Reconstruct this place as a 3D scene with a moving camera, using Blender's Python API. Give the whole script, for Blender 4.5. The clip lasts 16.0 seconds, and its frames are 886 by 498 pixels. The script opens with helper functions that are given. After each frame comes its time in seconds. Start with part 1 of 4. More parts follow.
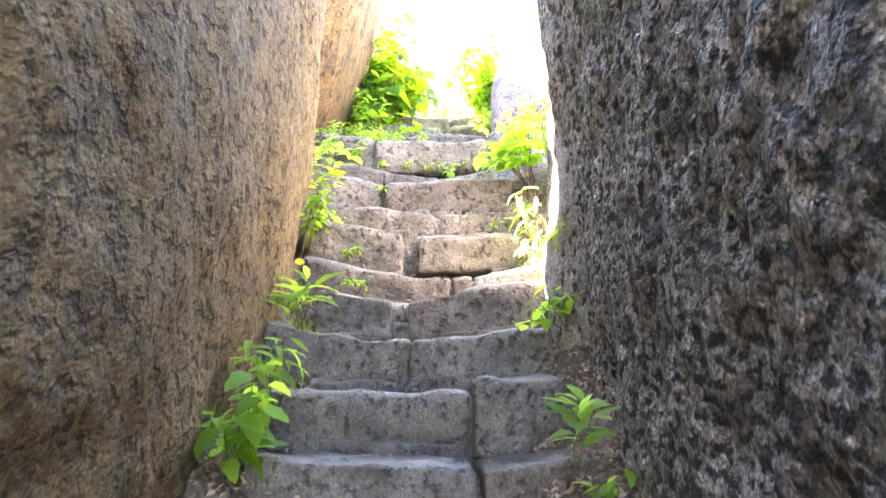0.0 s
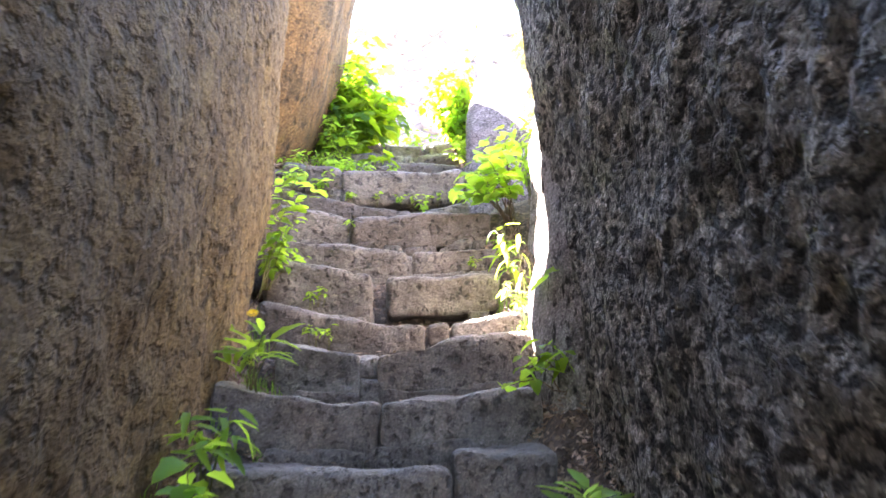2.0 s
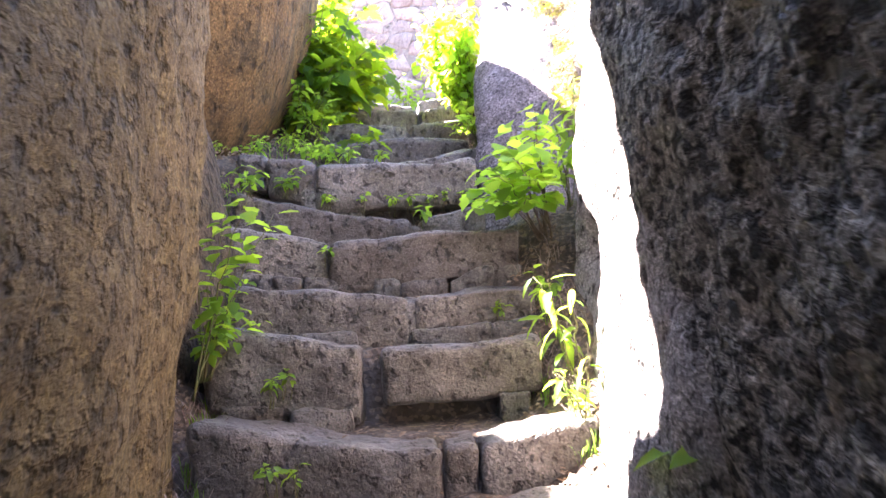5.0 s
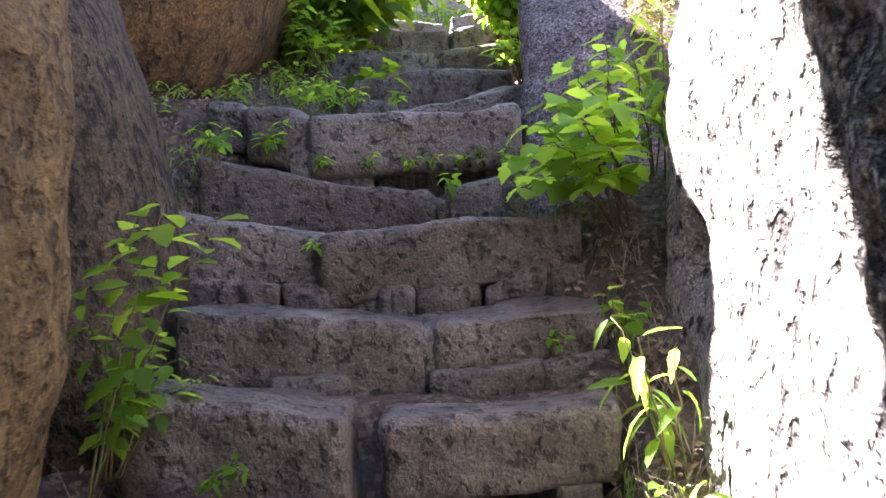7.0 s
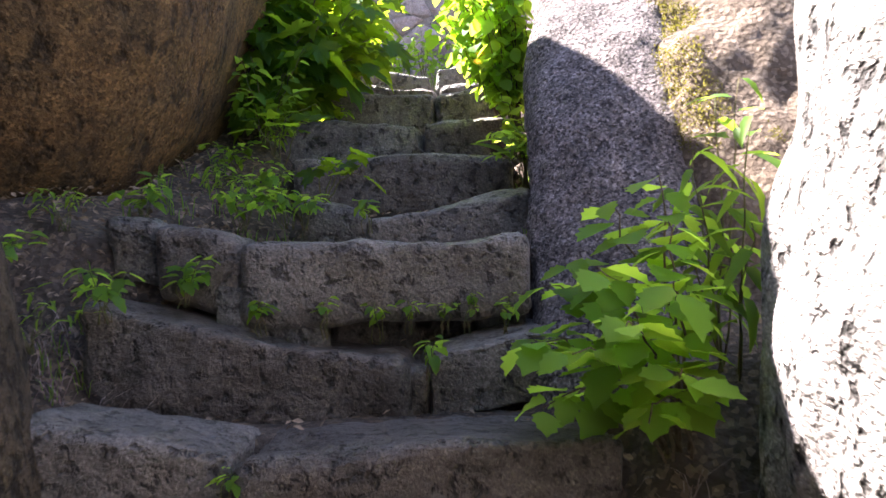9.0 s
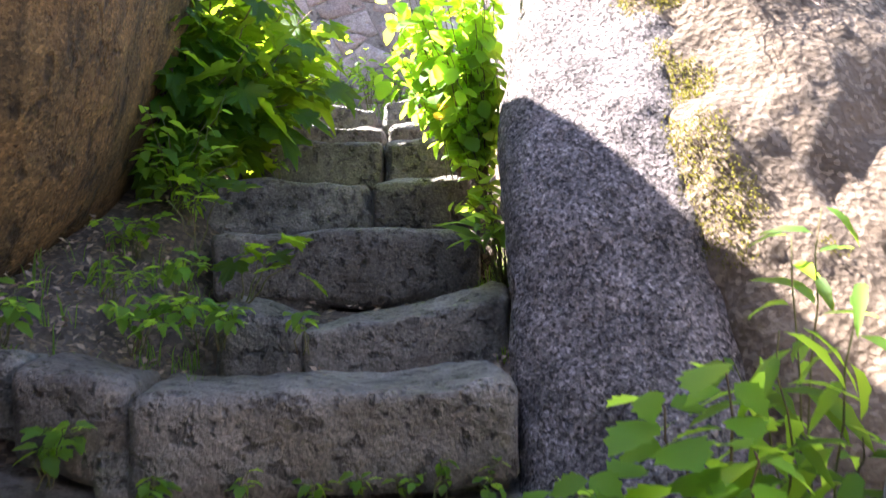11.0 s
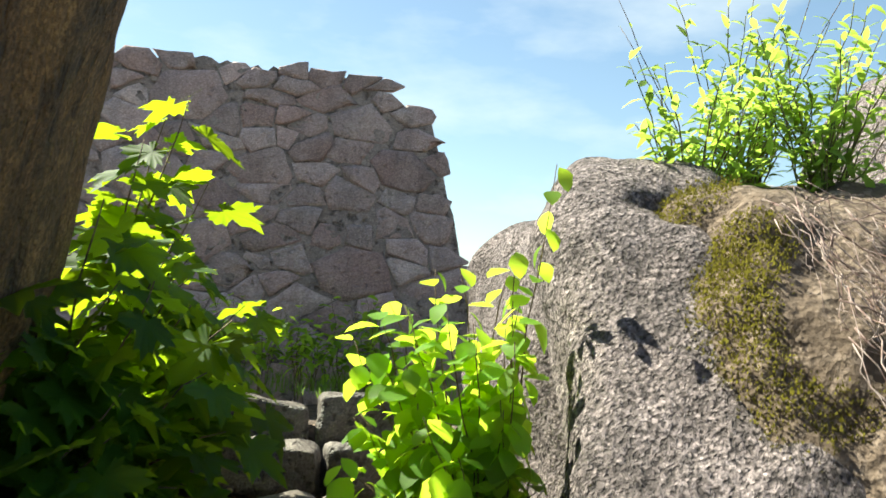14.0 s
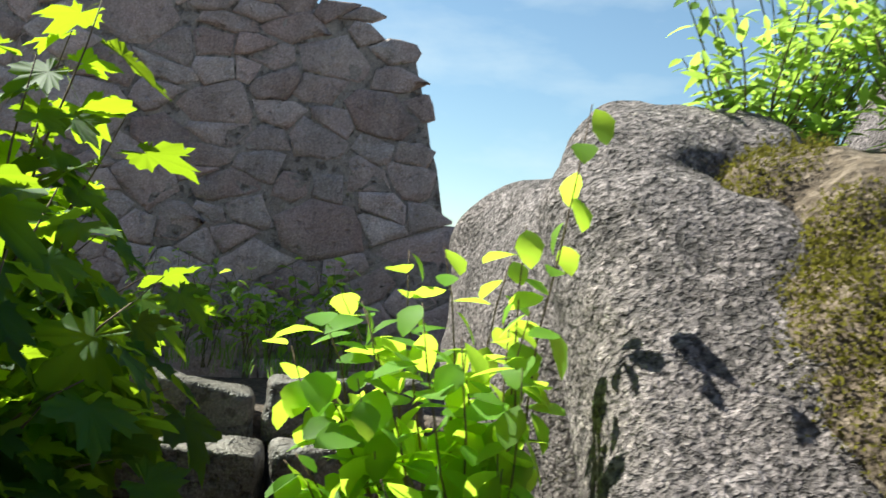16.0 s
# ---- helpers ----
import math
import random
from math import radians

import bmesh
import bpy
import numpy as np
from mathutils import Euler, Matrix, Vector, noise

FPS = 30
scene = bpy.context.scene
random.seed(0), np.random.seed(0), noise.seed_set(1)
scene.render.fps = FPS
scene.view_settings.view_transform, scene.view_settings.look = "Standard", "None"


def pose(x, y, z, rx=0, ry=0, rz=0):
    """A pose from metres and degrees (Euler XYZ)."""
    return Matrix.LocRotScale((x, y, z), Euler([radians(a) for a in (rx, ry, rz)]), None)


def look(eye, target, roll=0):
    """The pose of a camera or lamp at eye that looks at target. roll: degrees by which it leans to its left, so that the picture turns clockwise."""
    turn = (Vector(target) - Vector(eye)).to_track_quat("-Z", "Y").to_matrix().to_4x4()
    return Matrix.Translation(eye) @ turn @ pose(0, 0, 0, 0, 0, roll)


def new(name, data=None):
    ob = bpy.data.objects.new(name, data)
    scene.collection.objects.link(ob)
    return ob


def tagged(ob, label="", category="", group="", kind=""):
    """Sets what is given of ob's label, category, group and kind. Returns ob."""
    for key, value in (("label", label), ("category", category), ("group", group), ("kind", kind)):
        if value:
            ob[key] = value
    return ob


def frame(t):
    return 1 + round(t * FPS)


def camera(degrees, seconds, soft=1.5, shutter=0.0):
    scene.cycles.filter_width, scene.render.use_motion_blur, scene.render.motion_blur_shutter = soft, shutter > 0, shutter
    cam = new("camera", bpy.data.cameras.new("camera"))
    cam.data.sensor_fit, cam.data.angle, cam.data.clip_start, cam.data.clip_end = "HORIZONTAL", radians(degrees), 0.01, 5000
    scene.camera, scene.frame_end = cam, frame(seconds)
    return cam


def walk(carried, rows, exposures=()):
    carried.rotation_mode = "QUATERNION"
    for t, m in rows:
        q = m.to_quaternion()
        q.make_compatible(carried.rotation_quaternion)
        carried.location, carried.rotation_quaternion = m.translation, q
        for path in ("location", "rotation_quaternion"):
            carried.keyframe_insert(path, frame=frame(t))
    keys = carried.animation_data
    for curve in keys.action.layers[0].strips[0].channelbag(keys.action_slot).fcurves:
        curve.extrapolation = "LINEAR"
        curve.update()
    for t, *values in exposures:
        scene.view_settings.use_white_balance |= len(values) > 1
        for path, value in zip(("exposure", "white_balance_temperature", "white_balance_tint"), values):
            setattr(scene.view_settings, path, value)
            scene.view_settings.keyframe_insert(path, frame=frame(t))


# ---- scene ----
cam = camera(54.5, 16.0, shutter=0.5)
PATH = [
    (0, (0.027, -0.015, 1.638), (0.019, 1.982, 1.748), -0.8),
    (0.5, (0.057, 0.092, 1.721), (0.057, 2.087, 1.867), -0.7),
    (1, (0.073, 0.114, 1.742), (0.065, 2.102, 1.96), -2.0),
    (1.5, (0.067, 0.201, 1.712), (0.051, 2.186, 1.955), -1.4),
    (2, (0.013, 0.477, 1.759), (0.073, 2.469, 1.928), -1.1),
    (2.5, (-0.01, 0.704, 1.873), (0.108, 2.693, 2.044), -0.8),
    (3, (0.047, 1.016, 1.878), (0.125, 3.013, 1.94), -1.2),
    (3.5, (0.059, 1.211, 1.947), (0.12, 3.21, 1.982), -1.6),
    (4, (-0.011, 1.517, 2.051), (0.113, 3.513, 2.078), -1.6),
    (4.2, (-0.029, 1.602, 2.158), (0.096, 3.598, 2.212), -2.9),
    (6.3, (0.043, 2.876, 2.619), (0.053, 4.865, 2.407), -2.0),
    (6.5, (0.054, 2.991, 2.647), (0.084, 4.978, 2.424), -2.1),
    (7, (0.091, 3.295, 2.755), (0.046, 5.282, 2.533), -3.6),
    (7.5, (0.122, 3.484, 2.74), (0.121, 5.468, 2.492), -1.3),
    (8, (0.088, 3.791, 2.893), (0.156, 5.762, 2.564), -1.9),
    (8.5, (0.075, 4.054, 2.984), (0.129, 6.035, 2.714), -2.4),
    (9, (0.098, 4.342, 3.196), (0.1, 6.332, 2.997), -2.1),
    (9.5, (0.079, 4.543, 3.186), (0.124, 6.528, 2.944), -1.5),
    (10, (0.071, 4.751, 3.391), (0.167, 6.734, 3.149), -2.5),
    (10.2, (0.082, 4.83, 3.388), (0.186, 6.817, 3.182), -2.5),
    (12.3, (0.007, 5.686, 3.813), (0.213, 7.663, 3.586), 0.5),
    (12.5, (0.015, 5.834, 3.84), (0.228, 7.815, 3.664), 0.3),
    (13, (0.049, 6.086, 4.083), (0.25, 8.076, 4.076), 0.2),
    (13.5, (0.009, 6.27, 4.127), (0.291, 8.244, 4.282), 1.5),
    (14, (-0.062, 6.473, 4.222), (0.283, 8.436, 4.39), 2.4),
    (14.5, (-0.059, 6.533, 4.255), (0.358, 8.479, 4.446), 3.5),
    (15, (-0.001, 6.7, 4.211), (0.435, 8.639, 4.433), 3.3),
    (15.5, (0.095, 7.012, 4.306), (0.53, 8.959, 4.435), 4.3),
    (16, (0.061, 7.155, 4.321), (0.458, 9.114, 4.377), 4.5),
]
EXPOSURES = [(0, 6.63, 6900, 16), (1.5, 5.86, 6700, 18), (2.5, 5.56, 6600, 20), (3.5, 5.41, 6550, 22), (4.2, 5.21, 6450, 24), (6.5, 4.18, 6250, 25), (7.5, 3.68, 6050, 23), (8.5, 3.26, 6350, 20), (9, 3.31, 6350, 19), (9.5, 3.58, 6350, 18), (10.2, 3.73, 6400, 16),
             (12.3, 3.31, 6150, 16), (12.6, 3.26, 6200, 15), (13.0, 2.86, 6350, 12), (13.5, 2.31, 6800, 11), (14, 1.79, 6920, -2), (15, 1.69, 6420, -8), (16, 1.42, 6320, -4)]
walk(cam, [(t, look(eye, target, roll)) for t, eye, target, roll in PATH], EXPOSURES)

# ---- light ----
SUN_AZ, SUN_EL = radians(-51), radians(48.5)
world = bpy.data.worlds.new("sky")
scene.world = world
world.use_nodes = True
wn = world.node_tree.nodes
sky = wn.new("ShaderNodeTexSky")
sky.sky_type, sky.sun_disc = "NISHITA", False
sky.sun_elevation, sky.sun_rotation = SUN_EL, SUN_AZ
sky.dust_density, sky.ozone_density = 0.4, 1.0
wn["Background"].inputs["Strength"].default_value = 0.06
wl = world.node_tree.links
wc, wm, wo, wr, wx = (wn.new("ShaderNode" + k) for k in ("TexCoord", "Mapping", "TexNoise", "ValToRGB", "Mix"))
wm.inputs["Scale"].default_value = (1.6, 1.6, 4.5)
wo.inputs["Scale"].default_value, wo.inputs["Detail"].default_value, wo.inputs["Roughness"].default_value = 1.6, 7, 0.55
wr.color_ramp.elements[0].position, wr.color_ramp.elements[1].position = 0.5, 0.95
wx.data_type = "RGBA"
wx.inputs[7].default_value = (6.5, 6.7, 7.0, 1)
wl.new(wc.outputs["Generated"], wm.inputs[0])
wl.new(wm.outputs[0], wo.inputs["Vector"])
wl.new(wo.outputs["Fac"], wr.inputs[0])
wl.new(wr.outputs[0], wx.inputs[0])
wl.new(sky.outputs[0], wx.inputs[6])
wl.new(wx.outputs[2], wn["Background"].inputs["Color"])
sun = new("sun", bpy.data.lights.new("sun", "SUN"))
sun.data.energy, sun.data.angle, sun.data.color = 5.0, radians(0.55), (1.0, 0.95, 0.86)
to_sun = Vector((math.sin(SUN_AZ) * math.cos(SUN_EL), math.cos(SUN_AZ) * math.cos(SUN_EL), math.sin(SUN_EL)))
sun.matrix_world = look(to_sun * 40, (0, 0, 0))


# ---- materials ----
def material(name, rough=0.85):
    m = bpy.data.materials.new(name)
    m.use_nodes = True
    t = m.node_tree
    b = t.nodes["Principled BSDF"]
    b.inputs["Roughness"].default_value = rough
    b.inputs["Specular IOR Level"].default_value = 0.3
    return m, t, b


def node(t, kind, **sets):
    n = t.nodes.new("ShaderNode" + kind)
    for key, value in sets.items():
        n.inputs[key.replace("_", " ")].default_value = value
    return n


def coords(t, scale=(1, 1, 1), random_shift=False):
    c = t.nodes.new("ShaderNodeTexCoord")
    m = t.nodes.new("ShaderNodeMapping")
    m.inputs["Scale"].default_value = scale
    t.links.new(c.outputs["Object"], m.inputs["Vector"])
    if random_shift:
        o = t.nodes.new("ShaderNodeObjectInfo")
        k = t.nodes.new("ShaderNodeMath")
        k.operation = "MULTIPLY"
        k.inputs[1].default_value = 37.0
        t.links.new(o.outputs["Random"], k.inputs[0])
        t.links.new(k.outputs[0], m.inputs["Location"])
    return m.outputs[0]


def noise_tex(t, vec, scale, detail=4, rough=0.6):
    n = node(t, "TexNoise", Scale=scale, Detail=detail, Roughness=rough)
    t.links.new(vec, n.inputs["Vector"])
    return n.outputs["Fac"]


def voronoi(t, vec, scale, out="Distance"):
    n = node(t, "TexVoronoi", Scale=scale)
    t.links.new(vec, n.inputs["Vector"])
    return n.outputs[out]


def ramp(t, fac, *stops):
    r = t.nodes.new("ShaderNodeValToRGB")
    e = r.color_ramp.elements
    while len(e) < len(stops):
        e.new(0.5)
    for el, (p, c) in zip(e, stops):
        el.position = p
        el.color = (*c, 1) if len(c) == 3 else c
    t.links.new(fac, r.inputs[0])
    return r.outputs[0]


def grey(v):
    return (v, v, v)


def mix(t, fac, a, b, blend="MIX"):
    n = t.nodes.new("ShaderNodeMix")
    n.data_type, n.blend_type = "RGBA", blend
    for sock, v in ((n.inputs[0], fac), (n.inputs[6], a), (n.inputs[7], b)):
        if isinstance(v, bpy.types.NodeSocket):
            t.links.new(v, sock)
        elif isinstance(v, (int, float)):
            sock.default_value = v
        else:
            sock.default_value = (*v, 1)
    return n.outputs[2]


def maths(t, op, a, b=0.0):
    n = t.nodes.new("ShaderNodeMath")
    n.operation = op
    for sock, v in ((n.inputs[0], a), (n.inputs[1], b)):
        if isinstance(v, bpy.types.NodeSocket):
            t.links.new(v, sock)
        else:
            sock.default_value = v
    return n.outputs[0]


def bump(t, b, height, strength, dist=0.02):
    n = node(t, "Bump", Strength=strength, Distance=dist)
    t.links.new(height, n.inputs["Height"])
    t.links.new(n.outputs[0], b.inputs["Normal"])


def granite(name, pale, dark, stain, stain_at=0.55, pits=0.5, pit_scale=16.0, stretch=0.6, shift=False, relief=0.9, pit_shade=0.35, streaks=0.5, lumpy=0.55, along=1.0, pit_at=0.34, grain=32.0, speck=0.8, glint=1.5, fleck=120.0, gloss=0.88):
    """Weathered granite: broad stains, crystals, pits drawn out downwards with their shade put into the colour."""
    m, t, b = material(name, gloss)
    v = coords(t, (1, 1, 1), shift)
    vp = coords(t, (1, along, stretch), shift)
    broad = noise_tex(t, v, 1.3, 5, 0.62)
    mid = noise_tex(t, v, 6.0, 6, 0.7)
    fine = noise_tex(t, v, 95.0, 2, 0.7)
    pit = noise_tex(t, vp, pit_scale, 3, 0.55)
    streak = noise_tex(t, coords(t, (5, 5, 0.5), shift), 1.5, 4, 0.6)
    col = mix(t, ramp(t, mid, (0.3, grey(0)), (0.7, grey(1))), dark, pale)
    col = mix(t, ramp(t, broad, (stain_at - 0.12, grey(0)), (stain_at + 0.12, grey(0.85))), col, stain)
    col = mix(t, ramp(t, streak, (0.45, grey(0)), (0.75, grey(streaks))), col, [c * 0.55 for c in dark])
    crystal = ramp(t, voronoi(t, v, fleck, "Color"), (0.1, grey(0.9 - glint * 0.25)), (0.6, grey(1.0)), (0.95, grey(glint)))
    col = mix(t, speck, col, crystal, "MULTIPLY")
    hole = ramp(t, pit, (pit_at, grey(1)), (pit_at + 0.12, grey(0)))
    # shade inside the pits, painted into the colour under the bump's mask
    col = mix(t, maths(t, "MULTIPLY", hole, 1 - pit_shade), col, [c * 0.3 for c in dark])
    if shift:
        o = t.nodes.new("ShaderNodeObjectInfo")
        col = mix(t, 1.0, col, ramp(t, o.outputs["Random"], (0.0, (0.72, 0.66, 0.64)), (0.35, (1.02, 0.96, 0.93)), (0.65, grey(0.92)), (1.0, (1.24, 1.2, 1.19))), "MULTIPLY")
    t.links.new(col, b.inputs["Base Color"])
    h = maths(t, "SUBTRACT", maths(t, "MULTIPLY", mid, 0.8), maths(t, "MULTIPLY", hole, pits))
    h = maths(t, "ADD", h, maths(t, "MULTIPLY", fine, 0.22))
    h = maths(t, "ADD", h, maths(t, "MULTIPLY", noise_tex(t, coords(t, (1, along, 1), shift), grain, 4, 0.6), lumpy))
    bump(t, b, h, relief, 0.03)
    return m


# Every granite has painted shade in its pits, DARK and PALE the most.
BROWN = granite("granite_brown", (0.215, 0.148, 0.06), (0.06, 0.039, 0.017), (0.165, 0.113, 0.053), 0.54, 0.7, 28.0, 0.7, pit_shade=0.4, streaks=0.25, lumpy=0.8, along=0.5, pit_at=0.37, grain=44.0, glint=1.5, fleck=85.0)
DARK = granite("granite_dark", (0.52, 0.475, 0.41), (0.085, 0.077, 0.066), (0.28, 0.255, 0.213), 0.6, 1.1, 32.0, 1.0, relief=1.0, pit_shade=0.0, streaks=0.12, lumpy=1.2, along=0.56, pit_at=0.415, grain=54.0, glint=2.2, fleck=95.0, gloss=0.72)
BUFF = granite("granite_buff", (0.43, 0.362, 0.362), (0.11, 0.092, 0.091), (0.245, 0.2, 0.195), 0.54, 0.9, 62.0, 0.9, pit_shade=0.3, lumpy=1.1, along=0.9, pit_at=0.37, streaks=0.5, grain=75.0, relief=1.0, glint=2.0, fleck=115.0)
# PALE: the near-black specks paint the shadows that sun casts in its pits.
PALE = granite("granite_pale", (0.55, 0.5, 0.475), (0.16, 0.143, 0.132), (0.42, 0.38, 0.36), 0.56, 1.2, 26.0, 0.6, pit_shade=0.0, lumpy=1.2, along=0.7, pit_at=0.335, streaks=0.15, grain=60.0, relief=1.0, glint=1.7)
UMBER = granite("granite_umber", (0.15, 0.11, 0.07), (0.042, 0.031, 0.021), (0.1, 0.073, 0.044), 0.52, 0.6, 26.0, 0.7, pit_shade=0.25, streaks=0.5, lumpy=1.0, pit_at=0.38, grain=50.0)
RUST = granite("granite_rust", (0.2, 0.118, 0.045), (0.04, 0.028, 0.016), (0.16, 0.082, 0.028), 0.5, 0.4, 14.0, 0.7, pit_shade=0.35, streaks=0.9, lumpy=0.5, pit_at=0.34, glint=1.8, fleck=90.0)
STEP = granite("granite_step", (0.27, 0.245, 0.222), (0.055, 0.049, 0.043), (0.14, 0.12, 0.1), 0.52, 0.5, 26.0, 0.9, True, relief=0.9, pit_shade=0.4, lumpy=0.75, pit_at=0.335, streaks=0.2, speck=0.55, glint=1.7, fleck=140.0, gloss=0.52)
WALL = granite("granite_wall", (0.54, 0.465, 0.455), (0.3, 0.255, 0.25), (0.45, 0.34, 0.33), 0.52, 0.3, 16.0, 1.0, True, relief=0.9, pit_shade=0.7, pit_at=0.28, lumpy=0.6, speck=0.5)
MORTAR = granite("mortar_grey", (0.39, 0.335, 0.315), (0.2, 0.17, 0.16), (0.31, 0.262, 0.242), 0.6, 0.5, 20.0, 1.0, relief=1.0, speck=0.4)


def soil_material(name, a, b_, litter):
    m, t, b = material(name, 0.95)
    v = coords(t)
    n1 = noise_tex(t, v, 5.0, 7, 0.7)
    n2 = noise_tex(t, v, 42.0, 5, 0.7)
    col = mix(t, ramp(t, n1, (0.35, grey(0)), (0.65, grey(1))), a, b_)
    bits = voronoi(t, v, 55.0, "Color")
    col = mix(t, ramp(t, bits, (0.62, grey(0)), (0.75, grey(0.7))), col, litter)
    t.links.new(col, b.inputs["Base Color"])
    bump(t, b, maths(t, "ADD", n2, maths(t, "MULTIPLY", voronoi(t, v, 40.0), 0.7)), 0.9, 0.02)
    return m


SOIL = soil_material("soil", (0.058, 0.043, 0.034), (0.14, 0.11, 0.09), (0.25, 0.18, 0.13))
MOSSY = soil_material("mossy_soil", (0.085, 0.062, 0.045), (0.17, 0.125, 0.092), (0.26, 0.2, 0.155))


# ---- shapes ----
def hash_grid(ix, iy, iz, seed):
    n = (ix * 374761393 + iy * 668265263 + iz * 2147483647 + seed * 974711) & 0xFFFFFFFF
    n = ((n ^ (n >> 13)) * 1274126177) & 0xFFFFFFFF
    return ((n ^ (n >> 16)) & 0xFFFF) / 32767.5 - 1.0


def rough(p, size, seed=0):
    """Smooth random values in -1..1 at the points p, with bumps of that size."""
    q = np.asarray(p) / size
    i = np.floor(q).astype(np.int64)
    f = q - i
    f = f * f * (3 - 2 * f)
    out = 0
    for a in (0, 1):
        for b in (0, 1):
            for c in (0, 1):
                w = (f[:, 0] if a else 1 - f[:, 0]) * (f[:, 1] if b else 1 - f[:, 1]) * (f[:, 2] if c else 1 - f[:, 2])
                out = out + w * hash_grid(i[:, 0] + a, i[:, 1] + b, i[:, 2] + c, seed)
    return out


def lattice(nx, ny, nz):
    """The surface of a box as points in -1..1 and quads."""
    dims = np.array((nx, ny, nz))
    pts, faces, base = [], [], 0
    for ax in range(3):
        u, v = [k for k in range(3) if k != ax]
        for side in (0, 1):
            a, b = np.meshgrid(np.arange(dims[u] + 1), np.arange(dims[v] + 1), indexing="ij")
            g = np.zeros((a.size, 3), np.int64)
            g[:, u], g[:, v], g[:, ax] = a.ravel(), b.ravel(), side * dims[ax]
            idx = np.arange(a.size).reshape(a.shape) + base
            quad = np.stack([idx[:-1, :-1], idx[1:, :-1], idx[1:, 1:], idx[:-1, 1:]], -1).reshape(-1, 4)
            if (side == 1) == (ax == 1):
                quad = quad[:, ::-1]
            pts.append(g)
            faces.append(quad)
            base += a.size
    pts, back = np.unique(np.concatenate(pts), axis=0, return_inverse=True)
    return pts / dims * 2.0 - 1.0, back.ravel()[np.concatenate(faces)]


def mesh(name, verts, faces, mat, smooth=True):
    me = bpy.data.meshes.new(name)
    me.from_pydata([tuple(v) for v in np.asarray(verts).tolist()], [], np.asarray(faces).tolist() if not isinstance(faces, list) else faces)
    if mat:
        me.materials.append(mat)
    if smooth:
        me.polygons.foreach_set("use_smooth", [True] * len(me.polygons))
    me.update()
    return me


def part(name, bm, material_, parent, label=""):
    """Links a mesh (or bmesh) as one object under a thing or a part."""
    if isinstance(bm, bmesh.types.BMesh):
        me = bpy.data.meshes.new(name)
        bm.to_mesh(me)
        bm.free()
        if material_:
            me.materials.append(material_)
    else:
        me = bm
    ob = new(name, me)
    ob.parent = parent
    if label:
        tagged(ob, label)
    return ob


def normals(verts, faces):
    n = np.cross(verts[faces[:, 2]] - verts[faces[:, 0]], verts[faces[:, 3]] - verts[faces[:, 1]])
    out = np.zeros_like(verts)
    for k in range(4):
        np.add.at(out, faces[:, k], n)
    return out / (np.linalg.norm(out, axis=1, keepdims=True) + 1e-12)


def boulder(name, centre, half, power, mat, res, lean=(0, 0), turn=0, lumps=((0.9, 0.1), (0.35, 0.03), (0.12, 0.012)), seed=1, label="", cuts=()):
    """A boulder: a swollen box, leaning by lean metres in x and y for each metre of height."""
    half = np.array(half)
    p, f = lattice(*[max(8, int(2 * h / res)) for h in half])
    p = np.sin(p * math.pi / 2 * 0.96) / math.sin(math.pi / 2 * 0.96) * 0.35 + p * 0.65
    p = p / (np.sum(np.abs(p) ** power, axis=1, keepdims=True) ** (1 / power))
    v = p * half
    c, s = math.cos(radians(turn)), math.sin(radians(turn))
    v = np.stack([v[:, 0] * c - v[:, 1] * s, v[:, 0] * s + v[:, 1] * c, v[:, 2]], 1)
    v[:, 0] += v[:, 2] * lean[0]
    v[:, 1] += v[:, 2] * lean[1]
    n = normals(v, f)
    w = v + np.array(centre)
    for k, (size, amount) in enumerate(lumps):
        w = w + n * (rough(w, size, seed + k) * amount)[:, None]
    for (px, py, pz), radius, push in cuts:
        d = np.linalg.norm(w - np.array((px, py, pz)), axis=1)
        w = w + n * (push * np.exp(-(d / radius) ** 2))[:, None]
    ob = new(name, mesh(name, w, f, mat))
    return tagged(ob, label, "boulder", "granite boulders beside the stair")


# ---- large structure ----
# Steps: height of the tread, its front edge.
STEP_Y = [3.1, 3.55, 4.0, 4.41, 5.0, 5.58, 6.0, 6.38, 6.95, 7.15, 7.7, 8.4, 8.86, 9.3, 10.05, 10.5]
STEP_Z = [1.05, 1.26, 1.46, 1.66, 1.78, 2.04, 2.23, 2.5, 2.63, 2.94, 3.03, 3.22, 3.42, 3.59, 3.70, 3.84]


def smooth(a, b, x):
    k = np.clip((x - a) / (b - a), 0, 1)
    return k * k * (3 - 2 * k)


